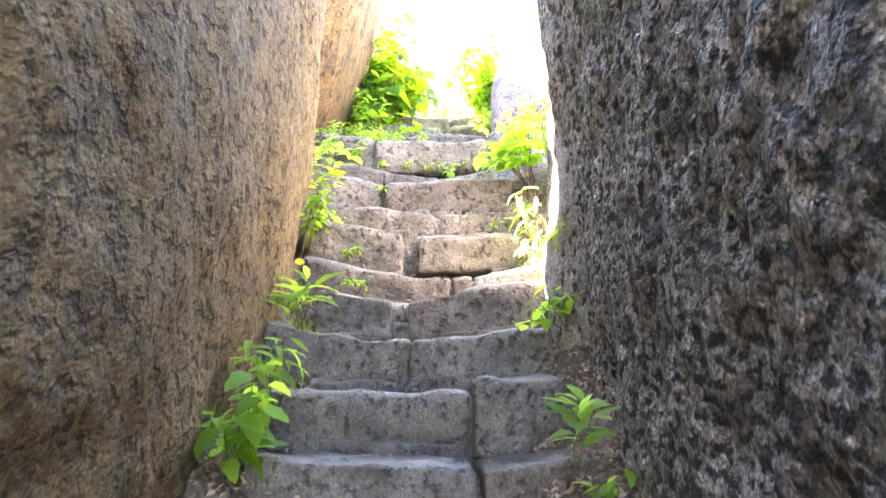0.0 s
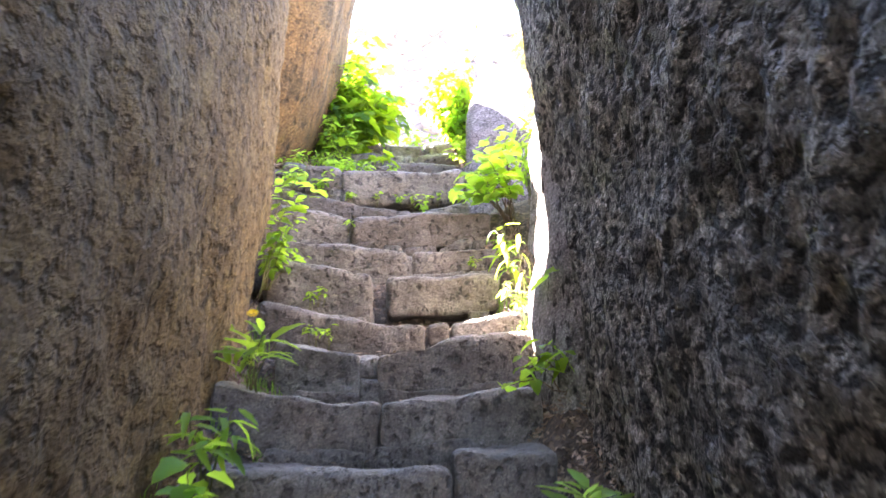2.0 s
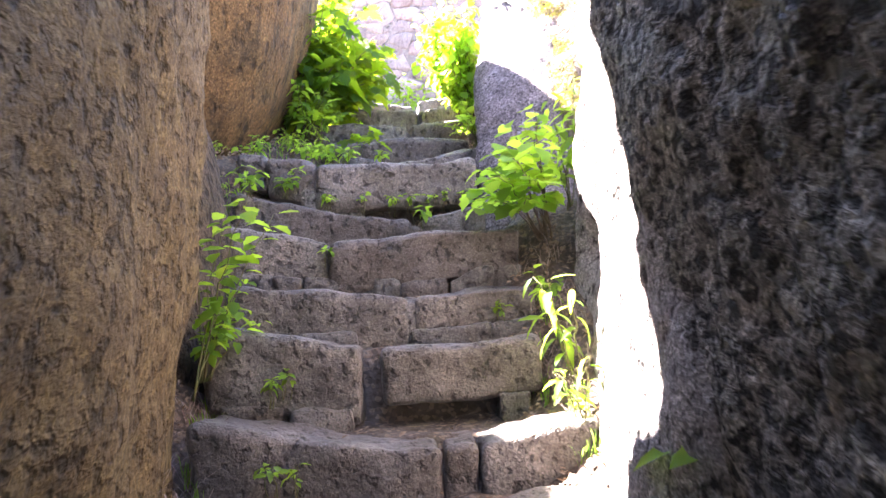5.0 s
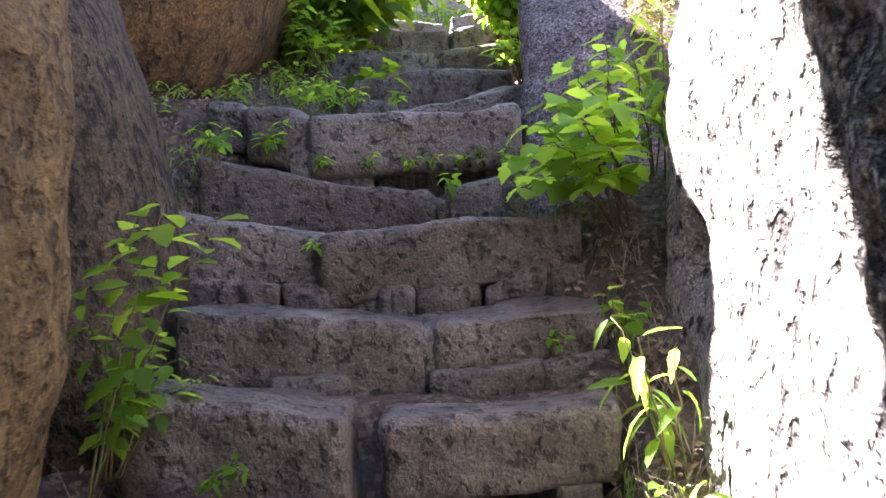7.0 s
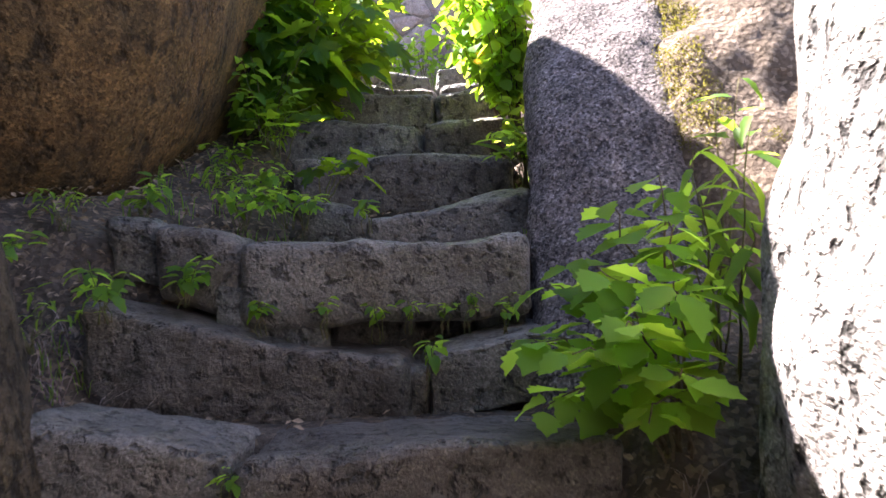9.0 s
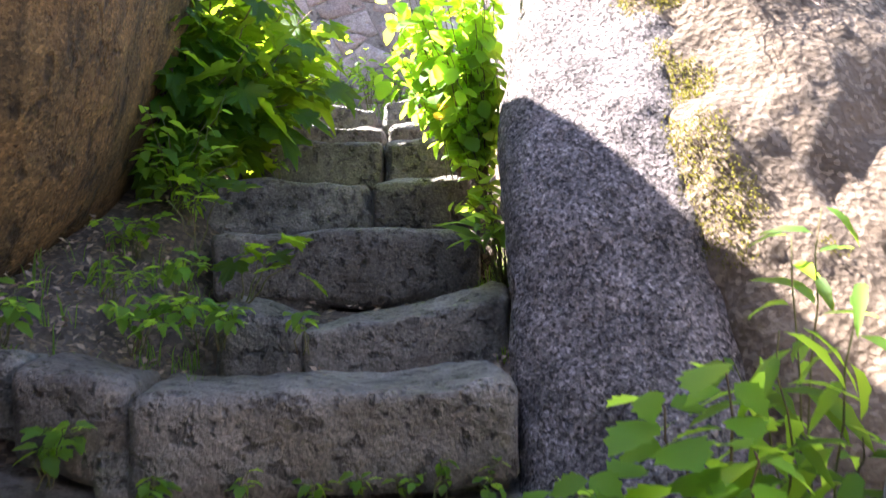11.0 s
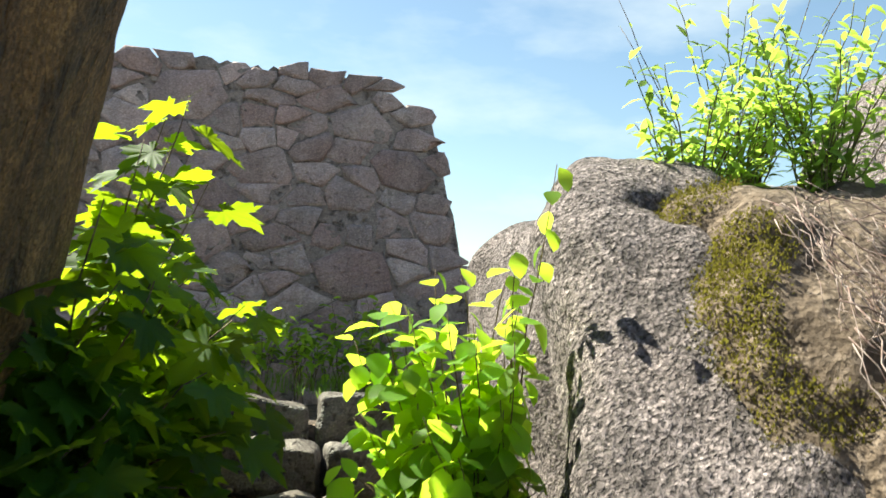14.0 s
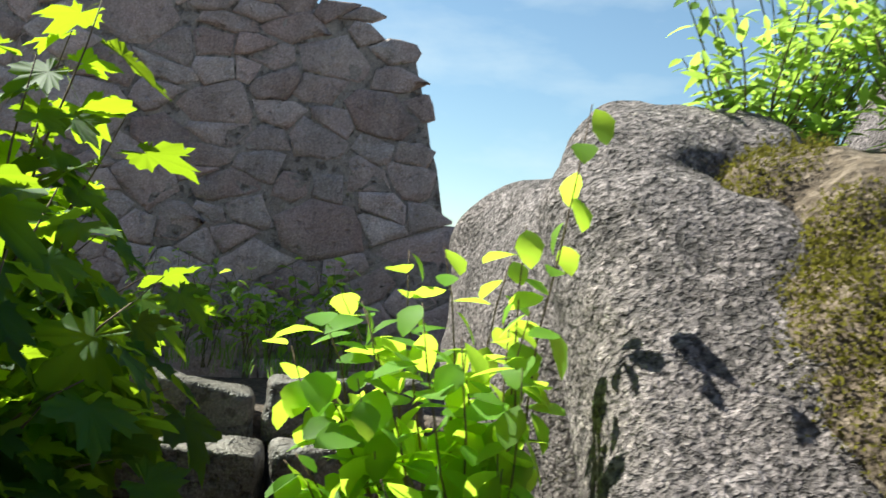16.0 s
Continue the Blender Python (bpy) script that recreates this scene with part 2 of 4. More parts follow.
def ground_height(x, y):
    z = np.interp(y, [-40, -2, 0, 2.9], [-1.2, -0.3, 0.0, 0.92])
    prev = 0.92
    for sy, sz in zip(STEP_Y, STEP_Z):
        z = z + smooth(sy + 0.2, sy + 0.3, y) * (sz - 0.02 - prev)
        prev = sz - 0.02
    edges = np.array(STEP_Y)
    last = np.clip(np.searchsorted(edges, y - 0.25) - 1, 0, None)
    z = z - 0.1 * np.clip(y - edges[last], 0, 0.6) * (y > edges[0] + 0.25) * (1 - smooth(10.6, 11.0, y))
    slope = np.interp(y, [0, 2.6] + [k + 0.2 for k in STEP_Y], [0, 0.85] + [k - 0.03 for k in STEP_Z])
    left = np.interp(y, [2, 3, 4.2, 5, 6.9, 7.2, 8.5, 9.5, 10.5, 11], [-0.62, -0.66, -0.78, -0.72, -0.85, -0.75, -0.5, -0.4, -0.6, -3])
    right = np.interp(y, [2, 3, 4, 5, 6, 7, 8, 9, 10, 11], [0.42, 0.42, 0.44, 0.36, 0.36, 0.34, 0.36, 0.42, 0.5, 3])
    dl, dr = np.clip(left - x, 0, None), np.clip(x - right, 0, None)
    side = np.clip(dl, 0, 0.9) * 0.27 + np.clip(dr, 0, 0.9) * 0.3
    spill = smooth(2.7, 3.1, y) * (1 - smooth(4.3, 4.8, y))
    side = side + spill * (np.clip(x - 0.36, 0, 0.4) * 0.75 + np.clip(-0.58 - x, 0, 0.35) * 0.6)
    k = smooth(0, 0.35, dl + dr) * smooth(2.4, 3.2, y)
    return z * (1 - k) + slope * k + side * smooth(2.0, 3.0, y) * (1 - smooth(10.5, 11.2, y))


def axis_points(lo, hi, step, far):
    mid = np.arange(lo, hi + step / 2, step)
    out = np.geomspace(step * 2, far, 26)
    return np.concatenate([lo - out[::-1], mid, hi + out])


gx, gy = axis_points(-1.7, 2.0, 0.04, 900), axis_points(2.2, 12.6, 0.035, 900)
GX, GY = np.meshgrid(gx, gy, indexing="ij")
flat = np.stack([GX.ravel(), GY.ravel(), np.zeros(GX.size)], 1)
near = np.exp(-((flat[:, 0] / 8) ** 2 + ((flat[:, 1] - 6) / 12) ** 2))
GZ = ground_height(flat[:, 0], flat[:, 1]) + near * (0.018 * rough(flat, 0.16, 5) + 0.008 * rough(flat, 0.05, 6)) + rough(flat, 30, 7) * 1.5 * (1 - near)
flat[:, 2] = GZ
idx = np.arange(GX.size).reshape(GX.shape)
quads = np.stack([idx[:-1, :-1], idx[1:, :-1], idx[1:, 1:], idx[:-1, 1:]], -1).reshape(-1, 4)
ground = new("ground", mesh("ground", flat, quads, SOIL))
tagged(ground, "brown trodden soil with leaf litter around stone steps", "ground", kind="structure")

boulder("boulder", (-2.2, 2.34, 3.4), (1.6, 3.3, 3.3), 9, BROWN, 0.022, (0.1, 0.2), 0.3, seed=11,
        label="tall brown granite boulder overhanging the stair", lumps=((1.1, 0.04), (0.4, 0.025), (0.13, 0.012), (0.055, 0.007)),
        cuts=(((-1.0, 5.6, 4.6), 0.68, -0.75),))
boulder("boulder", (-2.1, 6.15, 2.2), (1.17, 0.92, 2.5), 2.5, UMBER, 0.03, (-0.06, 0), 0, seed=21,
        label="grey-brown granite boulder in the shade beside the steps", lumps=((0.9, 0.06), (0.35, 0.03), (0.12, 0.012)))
boulder("boulder", (-1.92, 8.48, 4.32), (1.22, 1.3, 1.57), 3.0, RUST, 0.035, (0.22, -0.03), 0, seed=31,
        label="rust-brown rounded granite boulder resting on the bank", lumps=((0.9, 0.05), (0.4, 0.03), (0.12, 0.01)), cuts=(((-0.6, 8.45, 5.3), 0.4, 0.14), ((-1.1, 7.3, 5.2), 0.36, -0.34)))
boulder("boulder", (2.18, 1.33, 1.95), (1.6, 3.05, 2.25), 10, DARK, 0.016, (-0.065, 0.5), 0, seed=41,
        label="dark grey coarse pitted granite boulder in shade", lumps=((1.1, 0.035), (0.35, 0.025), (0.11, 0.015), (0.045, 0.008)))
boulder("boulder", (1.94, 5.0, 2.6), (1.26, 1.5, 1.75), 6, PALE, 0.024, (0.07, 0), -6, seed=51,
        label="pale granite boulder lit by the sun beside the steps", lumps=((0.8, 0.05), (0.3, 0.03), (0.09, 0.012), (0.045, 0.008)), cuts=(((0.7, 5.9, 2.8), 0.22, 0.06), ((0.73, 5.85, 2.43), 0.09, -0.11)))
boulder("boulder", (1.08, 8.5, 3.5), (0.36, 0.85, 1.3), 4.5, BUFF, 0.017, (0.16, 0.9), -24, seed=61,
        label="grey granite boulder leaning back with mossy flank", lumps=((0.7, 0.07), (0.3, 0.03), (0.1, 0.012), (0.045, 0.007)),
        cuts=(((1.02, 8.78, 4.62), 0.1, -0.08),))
boulder("boulder", (1.3, 9.8, 3.9), (0.56, 0.75, 0.8), 4.2, BUFF, 0.03, (0.0, 0.2), 0, seed=66, label="rounded grey granite boulder behind a hazel bush", lumps=((0.6, 0.05), (0.25, 0.03), (0.09, 0.012)))
boulder("boulder", (3.45, 9.6, 4.3), (1.0, 1.1, 1.3), 3.5, BUFF, 0.05, (0.0, 0.3), 0, seed=71, label="large grey granite boulder behind the bushes")
# Two unseen boulders behind the path's start, added to keep sky light off the risers.
boulder("boulder", (-2.45, -3.6, 3.2), (1.75, 2.3, 3.4), 5, BROWN, 0.12, (0.08, 0), 0, seed=91, label="unseen brown granite boulder added behind the foot of the stair to cut sky light")
boulder("boulder", (2.4, -3.8, 3.0), (1.75, 2.3, 3.2), 5, DARK, 0.12, (-0.05, 0), 0, seed=95, label="unseen dark grey granite boulder added behind the foot of the stair to cut sky light")
# Hidden filler on the left, added to block sky light over the umber boulder.
boulder("boulder", (-4.3, 6.4, 3.2), (1.3, 1.9, 3.2), 4, UMBER, 0.15, (0.05, 0), 0, seed=97, label="unseen brown boulder added behind the lower boulders to block sky light")
bank = boulder("earth_bank", (1.95, 8.3, 3.4), (1.02, 0.9, 1.33), 5.0, MOSSY, 0.025, (-0.08, 0.9), 0, seed=81, label="",
               lumps=((0.5, 0.06), (0.2, 0.04), (0.07, 0.02)))
tagged(bank, "earth bank with yellow-green moss and dry roots", "bank", kind="structure")
del bank["group"]

# ---- steps ----
DIP = 0.1  # fall of the treads towards their back


def slab(x0, x1, z0, z1, y, high, deep=0.42, sag=0.0, turn=0.0, seed=0, soft=0.03):
    """A hewn slab: its top runs from z0 at x0 to z1 at x1, its face stands at y."""
    high += 0.05
    w = x1 - x0
    half = np.array((w, deep, high)) / 2
    p, f = lattice(max(6, int(w / 0.025)), int(deep / 0.03), max(5, int(high / 0.025)))
    v = p * half
    inner = np.clip(v, -(half - soft), half - soft)
    d = v - inner
    v = inner + d / (np.linalg.norm(d, axis=1, keepdims=True) + 1e-9) * soft
    u = v[:, 0] / w + 0.5
    top = z0 + (z1 - z0) * u - sag * (1 - (2 * u - 1) ** 2) - DIP * (v[:, 1] + deep / 2)
    v[:, 1] += y + deep / 2 + (u - 0.5) * w * math.tan(radians(turn))
    v[:, 0] += (x0 + x1) / 2
    v[:, 2] += top - high / 2
    n = normals(v, f)
    q = v.copy()
    for k, (size, amount) in enumerate(((0.4, 0.026), (0.16, 0.02), (0.06, 0.008))):
        q = q + n * (rough(v, size, 100 + seed * 7 + k) * amount)[:, None]
    return mesh("slab", q, f, STEP)


def step(label, slabs, stones=()):
    ob = new("stone_step")
    tagged(ob, label, "step", "steps of the stair")
    y = slabs[0][4]
    ob.location = (0, y, slabs[0][2] - slabs[0][5])
    back = Matrix.Translation(-ob.location)
    for k, a in enumerate(slabs):
        me = slab(*a, **dict(seed=int(y * 100) + k))
        me.transform(back)
        part("slab", me, None, ob)
    for k, a in enumerate(stones):
        me = slab(*(a[:2] + (a[2] - 0.035, a[3] - 0.035) + a[4:]), **dict(seed=int(y * 100) + 50 + k, soft=0.02))
        me.name = "filler_stone"
        me.transform(back)
        part("filler_stone", me, None, ob)
    return ob


WORN = "worn grey granite step of two hewn slabs"
# slab: x from, to; top there; face; height, depth, sag, turn
step(WORN, [(-0.74, 0.12, 1.07, 1.03, 3.1, 0.26, 0.4), (0.13, 0.56, 1.02, 1.06, 3.12, 0.26, 0.4)])
step(WORN, [(-0.76, 0.11, 1.27, 1.23, 3.55, 0.25, 0.42, 0.01), (0.13, 0.5, 1.3, 1.3, 3.53, 0.3, 0.42)],
     [(-0.5, -0.3, 1.09, 1.09, 3.5, 0.1, 0.2), (-0.25, 0.1, 1.08, 1.09, 3.51, 0.1, 0.2), (0.16, 0.36, 1.08, 1.1, 3.5, 0.1, 0.2)])
step(WORN, [(-0.84, -0.15, 1.56, 1.435, 4.0, 0.22, 0.4, 0.02), (-0.15, 0.51, 1.44, 1.49, 4.0, 0.24, 0.4)],
     [(-0.6, -0.2, 1.3, 1.29, 3.97, 0.12, 0.2), (-0.18, 0.3, 1.31, 1.32, 3.96, 0.13, 0.2)])
step(WORN, [(-0.66, -0.25, 1.70, 1.63, 4.41, 0.22, 0.45, 0.0, -3), (-0.19, 0.72, 1.63, 1.71, 4.39, 0.22, 0.45, -0.02, 4), (-0.28, -0.17, 1.62, 1.63, 4.43, 0.08, 0.3)],
     [(-0.55, -0.24, 1.5, 1.49, 4.37, 0.1, 0.2), (-0.26, -0.16, 1.56, 1.55, 4.38, 0.16, 0.2), (-0.15, 0.5, 1.5, 1.52, 4.36, 0.1, 0.2)])
step(WORN, [(-0.82, 0.05, 1.88, 1.75, 5.0, 0.25, 0.45, 0.015), (0.05, 0.18, 1.75, 1.76, 5.01, 0.2, 0.4), (0.18, 0.62, 1.76, 1.82, 5.0, 0.22, 0.45)])
step("grey granite step of two blocks with a gap between", [(-0.88, -0.26, 2.15, 2.06, 5.56, 0.3, 0.4), (-0.17, 0.5, 2.03, 2.05, 5.58, 0.19, 0.4, 0.01)],
     [(-0.55, -0.3, 1.85, 1.84, 5.53, 0.1, 0.2), (-0.84, -0.57, 1.88, 1.86, 5.55, 0.14, 0.2), (0.3, 0.45, 1.87, 1.87, 5.56, 0.14, 0.2)])
step(WORN, [(-0.86, -0.05, 2.31, 2.22, 6.0, 0.22, 0.35, 0.0), (-0.02, 0.55, 2.22, 2.24, 6.0, 0.16, 0.35, -0.01), (-0.08, 0.0, 2.21, 2.2, 6.02, 0.16, 0.3)],
     [(-0.55, -0.3, 2.11, 2.1, 5.95, 0.13, 0.25), (-0.05, 0.33, 2.11, 2.12, 5.95, 0.22, 0.25), (0.34, 0.54, 2.1, 2.13, 5.97, 0.2, 0.25)])
step(WORN, [(-0.98, -0.44, 2.6, 2.5, 6.4, 0.22, 0.4), (-0.42, 0.53, 2.47, 2.51, 6.37, 0.21, 0.45, -0.02)],
     [(-0.72, -0.58, 2.36, 2.35, 6.36, 0.14, 0.2), (-0.57, -0.35, 2.36, 2.33, 6.36, 0.14, 0.2), (-0.33, -0.2, 2.28, 2.3, 6.38, 0.1, 0.2), (-0.22, -0.1, 2.34, 2.31, 6.36, 0.13, 0.2),
      (-0.09, 0.14, 2.3, 2.31, 6.35, 0.12, 0.2), (0.15, 0.38, 2.31, 2.36, 6.36, 0.14, 0.2), (0.39, 0.54, 2.33, 2.35, 6.38, 0.16, 0.2), (-0.96, -0.73, 2.4, 2.37, 6.38, 0.16, 0.2)])
step("sagging grey granite step sloping to the middle", [(-1.03, -0.03, 2.81, 2.59, 6.95, 0.27, 0.45, 0.01), (0.03, 0.42, 2.6, 2.68, 6.95, 0.2, 0.45, -0.01), (-0.04, 0.05, 2.57, 2.56, 6.97, 0.16, 0.3)],
     [(-0.25, 0.0, 2.44, 2.43, 6.92, 0.1, 0.2)])
step("long grey granite slab with broken stones beside it", [(-0.56, 0.38, 2.95, 2.95, 7.15, 0.21, 0.45, 0.01), (-0.86, -0.57, 3.02, 2.97, 7.2, 0.2, 0.35, 0.0, -6), (-1.04, -0.87, 3.05, 3.03, 7.27, 0.17, 0.28, 0.0, 8)],
     [(-0.66, -0.3, 2.86, 2.78, 7.17, 0.16, 0.25), (-0.3, 0.0, 2.74, 2.74, 7.3, 0.14, 0.2), (0.2, 0.38, 2.76, 2.77, 7.25, 0.14, 0.2)])
step("narrow tilted grey granite step half covered by soil", [(-0.2, 0.46, 3.0, 3.09, 7.7, 0.2, 0.35, 0.015), (-0.45, -0.2, 3.08, 3.02, 7.72, 0.2, 0.35)])
step(WORN, [(-0.6, 0.45, 3.24, 3.21, 8.4, 0.22, 0.4)], [(-0.4, -0.15, 3.06, 3.06, 8.42, 0.12, 0.2), (0.0, 0.3, 3.05, 3.06, 8.43, 0.12, 0.2)])
step(WORN, [(-0.8, 0.0, 3.44, 3.41, 8.86, 0.2, 0.4), (0.02, 0.47, 3.42, 3.43, 8.85, 0.18, 0.4)], [(-0.06, 0.04, 3.38, 3.3, 8.84, 0.16, 0.2), (0.05, 0.2, 3.26, 3.27, 8.83, 0.08, 0.2), (0.22, 0.4, 3.28, 3.27, 8.83, 0.09, 0.2)])
step(WORN, [(-0.75, 0.08, 3.61, 3.6, 9.3, 0.2, 0.5), (0.1, 0.5, 3.59, 3.6, 9.3, 0.19, 0.5)])
step(WORN, [(-0.75, 0.1, 3.74, 3.69, 10.05, 0.16, 0.4), (0.13, 0.48, 3.69, 3.72, 10.06, 0.16, 0.4)])
step("topmost worn granite step of two rounded blocks", [(-0.7, 0.06, 3.88, 3.81, 10.5, 0.2, 0.4, -0.02), (0.1, 0.7, 3.87, 3.88, 10.5, 0.2, 0.4, -0.01)])

# ---- ruined wall ----
WALL_Y = 12.2


def wall_top(x):
    return float(np.interp(x, [-4, -1.3, -0.55, -0.5, 0.2, 0.24, 0.5, 0.56, 0.83, 0.9, 0.98, 1.07, 1.3], [5.96, 5.9, 5.91, 5.88, 5.9, 5.86, 5.85, 5.7, 5.68, 5.47, 5.15, 4.83, 3.6]))


def clip_poly(poly, px, py, nx, ny):
    out = []
    for k in range(len(poly)):
        a, b = poly[k], poly[(k + 1) % len(poly)]
        da, db = (a[0] - px) * nx + (a[1] - py) * ny, (b[0] - px) * nx + (b[1] - py) * ny
        if da <= 0:
            out.append(a)
        if da * db < 0:
            s = da / (da - db)
            out.append((a[0] + (b[0] - a[0]) * s, a[1] + (b[1] - a[1]) * s))
    return out


def rubble_stone(poly, deep, rnd):
    """One fieldstone: its outline, rounded at the face."""
    cx, cz = sum(p[0] for p in poly) / len(poly), sum(p[1] for p in poly) / len(poly)
    line = []
    for k in range(len(poly)):
        a, b = poly[k], poly[(k + 1) % len(poly)]
        c = max(1, int(math.dist(a, b) / 0.07))
        for s in range(c):
            u = s / c
            line.append((a[0] + (b[0] - a[0]) * u - cx + rnd.uniform(-0.009, 0.009), a[1] + (b[1] - a[1]) * u - cz + rnd.uniform(-0.009, 0.009)))
    n = len(line)
    rings = ((1.0, 0.0), (1.0, -deep), (0.97, -deep - 0.008), (0.75, -deep - 0.013), (0.4, -deep - 0.014))
    tilt, tilt2 = rnd.uniform(-0.07, 0.07), rnd.uniform(-0.07, 0.07)
    verts, faces = [], []
    for s, yy in rings:
        for x, z in line:
            k = 1 if yy < -deep - 0.01 else 0
            verts.append((x * s, yy + k * (x * tilt + z * tilt2 + rnd.uniform(-0.005, 0.005)), z * s))
    for r in range(len(rings) - 1):
        for k in range(n):
            a, b = r * n + k, r * n + (k + 1) % n
            faces.append((a, b, b + n, a + n))
    faces.append(tuple(range((len(rings) - 1) * n, len(rings) * n)))
    return (cx, cz), mesh("stone", verts, faces, WALL)


wall = new("wall_north")
wall.location = (0, WALL_Y, 3.7)
tagged(wall, "ruined grey fieldstone wall with a ragged broken top", "wall", kind="structure")
rnd = random.Random(4)
FLAT_X, FLAT_Z = 0.8, 1.2  # the stones lie on their broad side
seeds = []
tries = 0
while len(seeds) < 260 and tries < 9000:
    tries += 1
    x, z = rnd.uniform(-3.0, 1.2), rnd.uniform(4.26, 7.1)
    size = rnd.choice((0.18, 0.24, 0.32, 0.4, 0.46, 0.5)) * max(0.3, 1 - tries / 5500)
    if z / FLAT_Z > wall_top(x / FLAT_X) - 0.12:
        size = min(size, 0.15)
    if all(math.hypot(x - a, z - b) > (size + c) / 2 for a, b, c in seeds):
        seeds.append((x, z, size))
for k, (sx, sz, size) in enumerate(seeds):
    crest = (wall_top(sx / FLAT_X) + rnd.uniform(-0.02, 0.025)) * FLAT_Z
    if sz > crest - 0.03:
        continue
    poly = [(sx - 0.5, sz - 0.5), (sx + 0.5, sz - 0.5), (sx + 0.5, min(sz + 0.5, crest + rnd.uniform(-0.03, 0.01))), (sx - 0.5, min(sz + 0.5, crest + rnd.uniform(-0.03, 0.01)))]
    for j, (ox, oz, other) in enumerate(seeds):
        if j != k and abs(ox - sx) < 1.0 and abs(oz - sz) < 1.0:
            d = math.hypot(ox - sx, oz - sz)
            u = 0.5 + 0.22 * (size - other) / (size + other)
            gap = rnd.choice((0.0, 0.001, 0.002, 0.004, 0.007, 0.011))
            skew = math.sin((sx + ox) * 91.7 + (sz + oz) * 57.3) * 0.48
            nx, nz = (ox - sx) / d, (oz - sz) / d
            nx, nz = nx * math.cos(skew) - nz * math.sin(skew), nx * math.sin(skew) + nz * math.cos(skew)
            cut = clip_poly(poly, sx + (ox - sx) * u - nx * gap, sz + (oz - sz) * u - nz * gap, nx, nz)
            poly = cut if len(cut) > 2 else poly
    poly = [(px / FLAT_X, pz / FLAT_Z) for px, pz in poly]
    mid_z = sz / FLAT_Z
    edge = float(np.interp(mid_z, [3.6, 4.8, 5.11, 5.42, 5.62, 6.2], [1.38, 1.12, 1.03, 0.95, 0.89, 0.87])) + rnd.uniform(-0.025, 0.02)
    if sx / FLAT_X > edge:
        continue
    poly = clip_poly(poly, edge, mid_z, 0.97, 0.24)
    if len(poly) < 3 or max(p[1] for p in poly) - min(p[1] for p in poly) < 0.08 or max(p[0] for p in poly) - min(p[0] for p in poly) < 0.08:
        continue
    (cx, cz), me = rubble_stone(poly, rnd.uniform(0.027, 0.044), rnd)
    ob = part("stone", me, None, wall)
    ob.location = (cx, 0, cz - 3.7)
xs = np.arange(-3.7, 1.3, 0.05)
tops = [wall_top(x + 0.03) - 0.05 + rnd.uniform(-0.04, 0.03) for x in xs]
verts, faces = [], []
for x, z in zip(xs, tops):
    verts += [(x, -0.036, -0.2), (x, -0.036, z - 3.7), (x, 0.6, z - 3.7), (x, 0.6, -0.2)]
for k in range(len(xs) - 1):
    for j in range(4):
        a, b = k * 4 + j, k * 4 + (j + 1) % 4
        faces.append((a, a + 4, b + 4, b))
faces += [(0, 1, 2, 3), tuple(len(verts) - 4 + j for j in (3, 2, 1, 0))]
part("mortar_core", mesh("mortar_core", verts, faces, MORTAR, False), None, wall, "pale grey lime mortar core")


# ---- plants ----
def leaf_material(name, top, through_, gloss=0.62):
    m, t, b = material(name, gloss)
    o = t.nodes.new("ShaderNodeObjectInfo")
    v = coords(t)
    vary = ramp(t, o.outputs["Random"], (0.0, grey(0.7)), (1.0, grey(1.35)))
    col = mix(t, 1.0, mix(t, noise_tex(t, v, 60.0, 3), top, [c * 0.75 for c in top]), vary, "MULTIPLY")
    t.links.new(col, b.inputs["Base Color"])
    tr = t.nodes.new("ShaderNodeBsdfTranslucent")
    t.links.new(mix(t, 1.0, through_, vary, "MULTIPLY"), tr.inputs["Color"])
    mx = t.nodes.new("ShaderNodeMixShader")
    mx.inputs[0].default_value = 0.56
    t.links.new(b.outputs[0], mx.inputs[1])
    t.links.new(tr.outputs[0], mx.inputs[2])
    t.links.new(mx.outputs[0], t.nodes["Material Output"].inputs["Surface"])
    return m


def plain(name, a, b_, scale=30.0, gloss=0.8):
    m, t, b = material(name, gloss)
    n = noise_tex(t, coords(t), scale, 4, 0.6)
    t.links.new(mix(t, ramp(t, n, (0.35, grey(0)), (0.65, grey(1))), a, b_), b.inputs["Base Color"])
    bump(t, b, n, 0.4, 0.005)
    return m


LEAF = leaf_material("leaf_green", (0.075, 0.18, 0.027), (0.52, 0.75, 0.06))
# brighter copy of leaf_green: sunlight on the leaves is put into the colour
LEAF_SUNLIT = leaf_material("leaf_green_sunlit", (0.14, 0.29, 0.035), (0.62, 0.85, 0.07))
LEAF_MAPLE = leaf_material("leaf_maple", (0.026, 0.09, 0.012), (0.38, 0.54, 0.02))
LEAF_PALE = leaf_material("leaf_pale", (0.13, 0.25, 0.06), (0.45, 0.62, 0.1))
GRASS = leaf_material("grass_blade", (0.09, 0.19, 0.035), (0.3, 0.48, 0.06))
STEM = plain("stem_green", (0.1, 0.13, 0.04), (0.14, 0.1, 0.05))
BARK = plain("bark_brown", (0.09, 0.06, 0.04), (0.17, 0.12, 0.08))
DRY = plain("dry_stalk", (0.46, 0.38, 0.35), (0.2, 0.12, 0.1))
LITTER = plain("leaf_litter", (0.22, 0.15, 0.105), (0.38, 0.28, 0.2))
MOSS = leaf_material("moss_tuft", (0.11, 0.098, 0.022), (0.16, 0.145, 0.025), 0.95)
YELLOW = plain("petal_yellow", (0.8, 0.55, 0.02), (0.75, 0.42, 0.02))


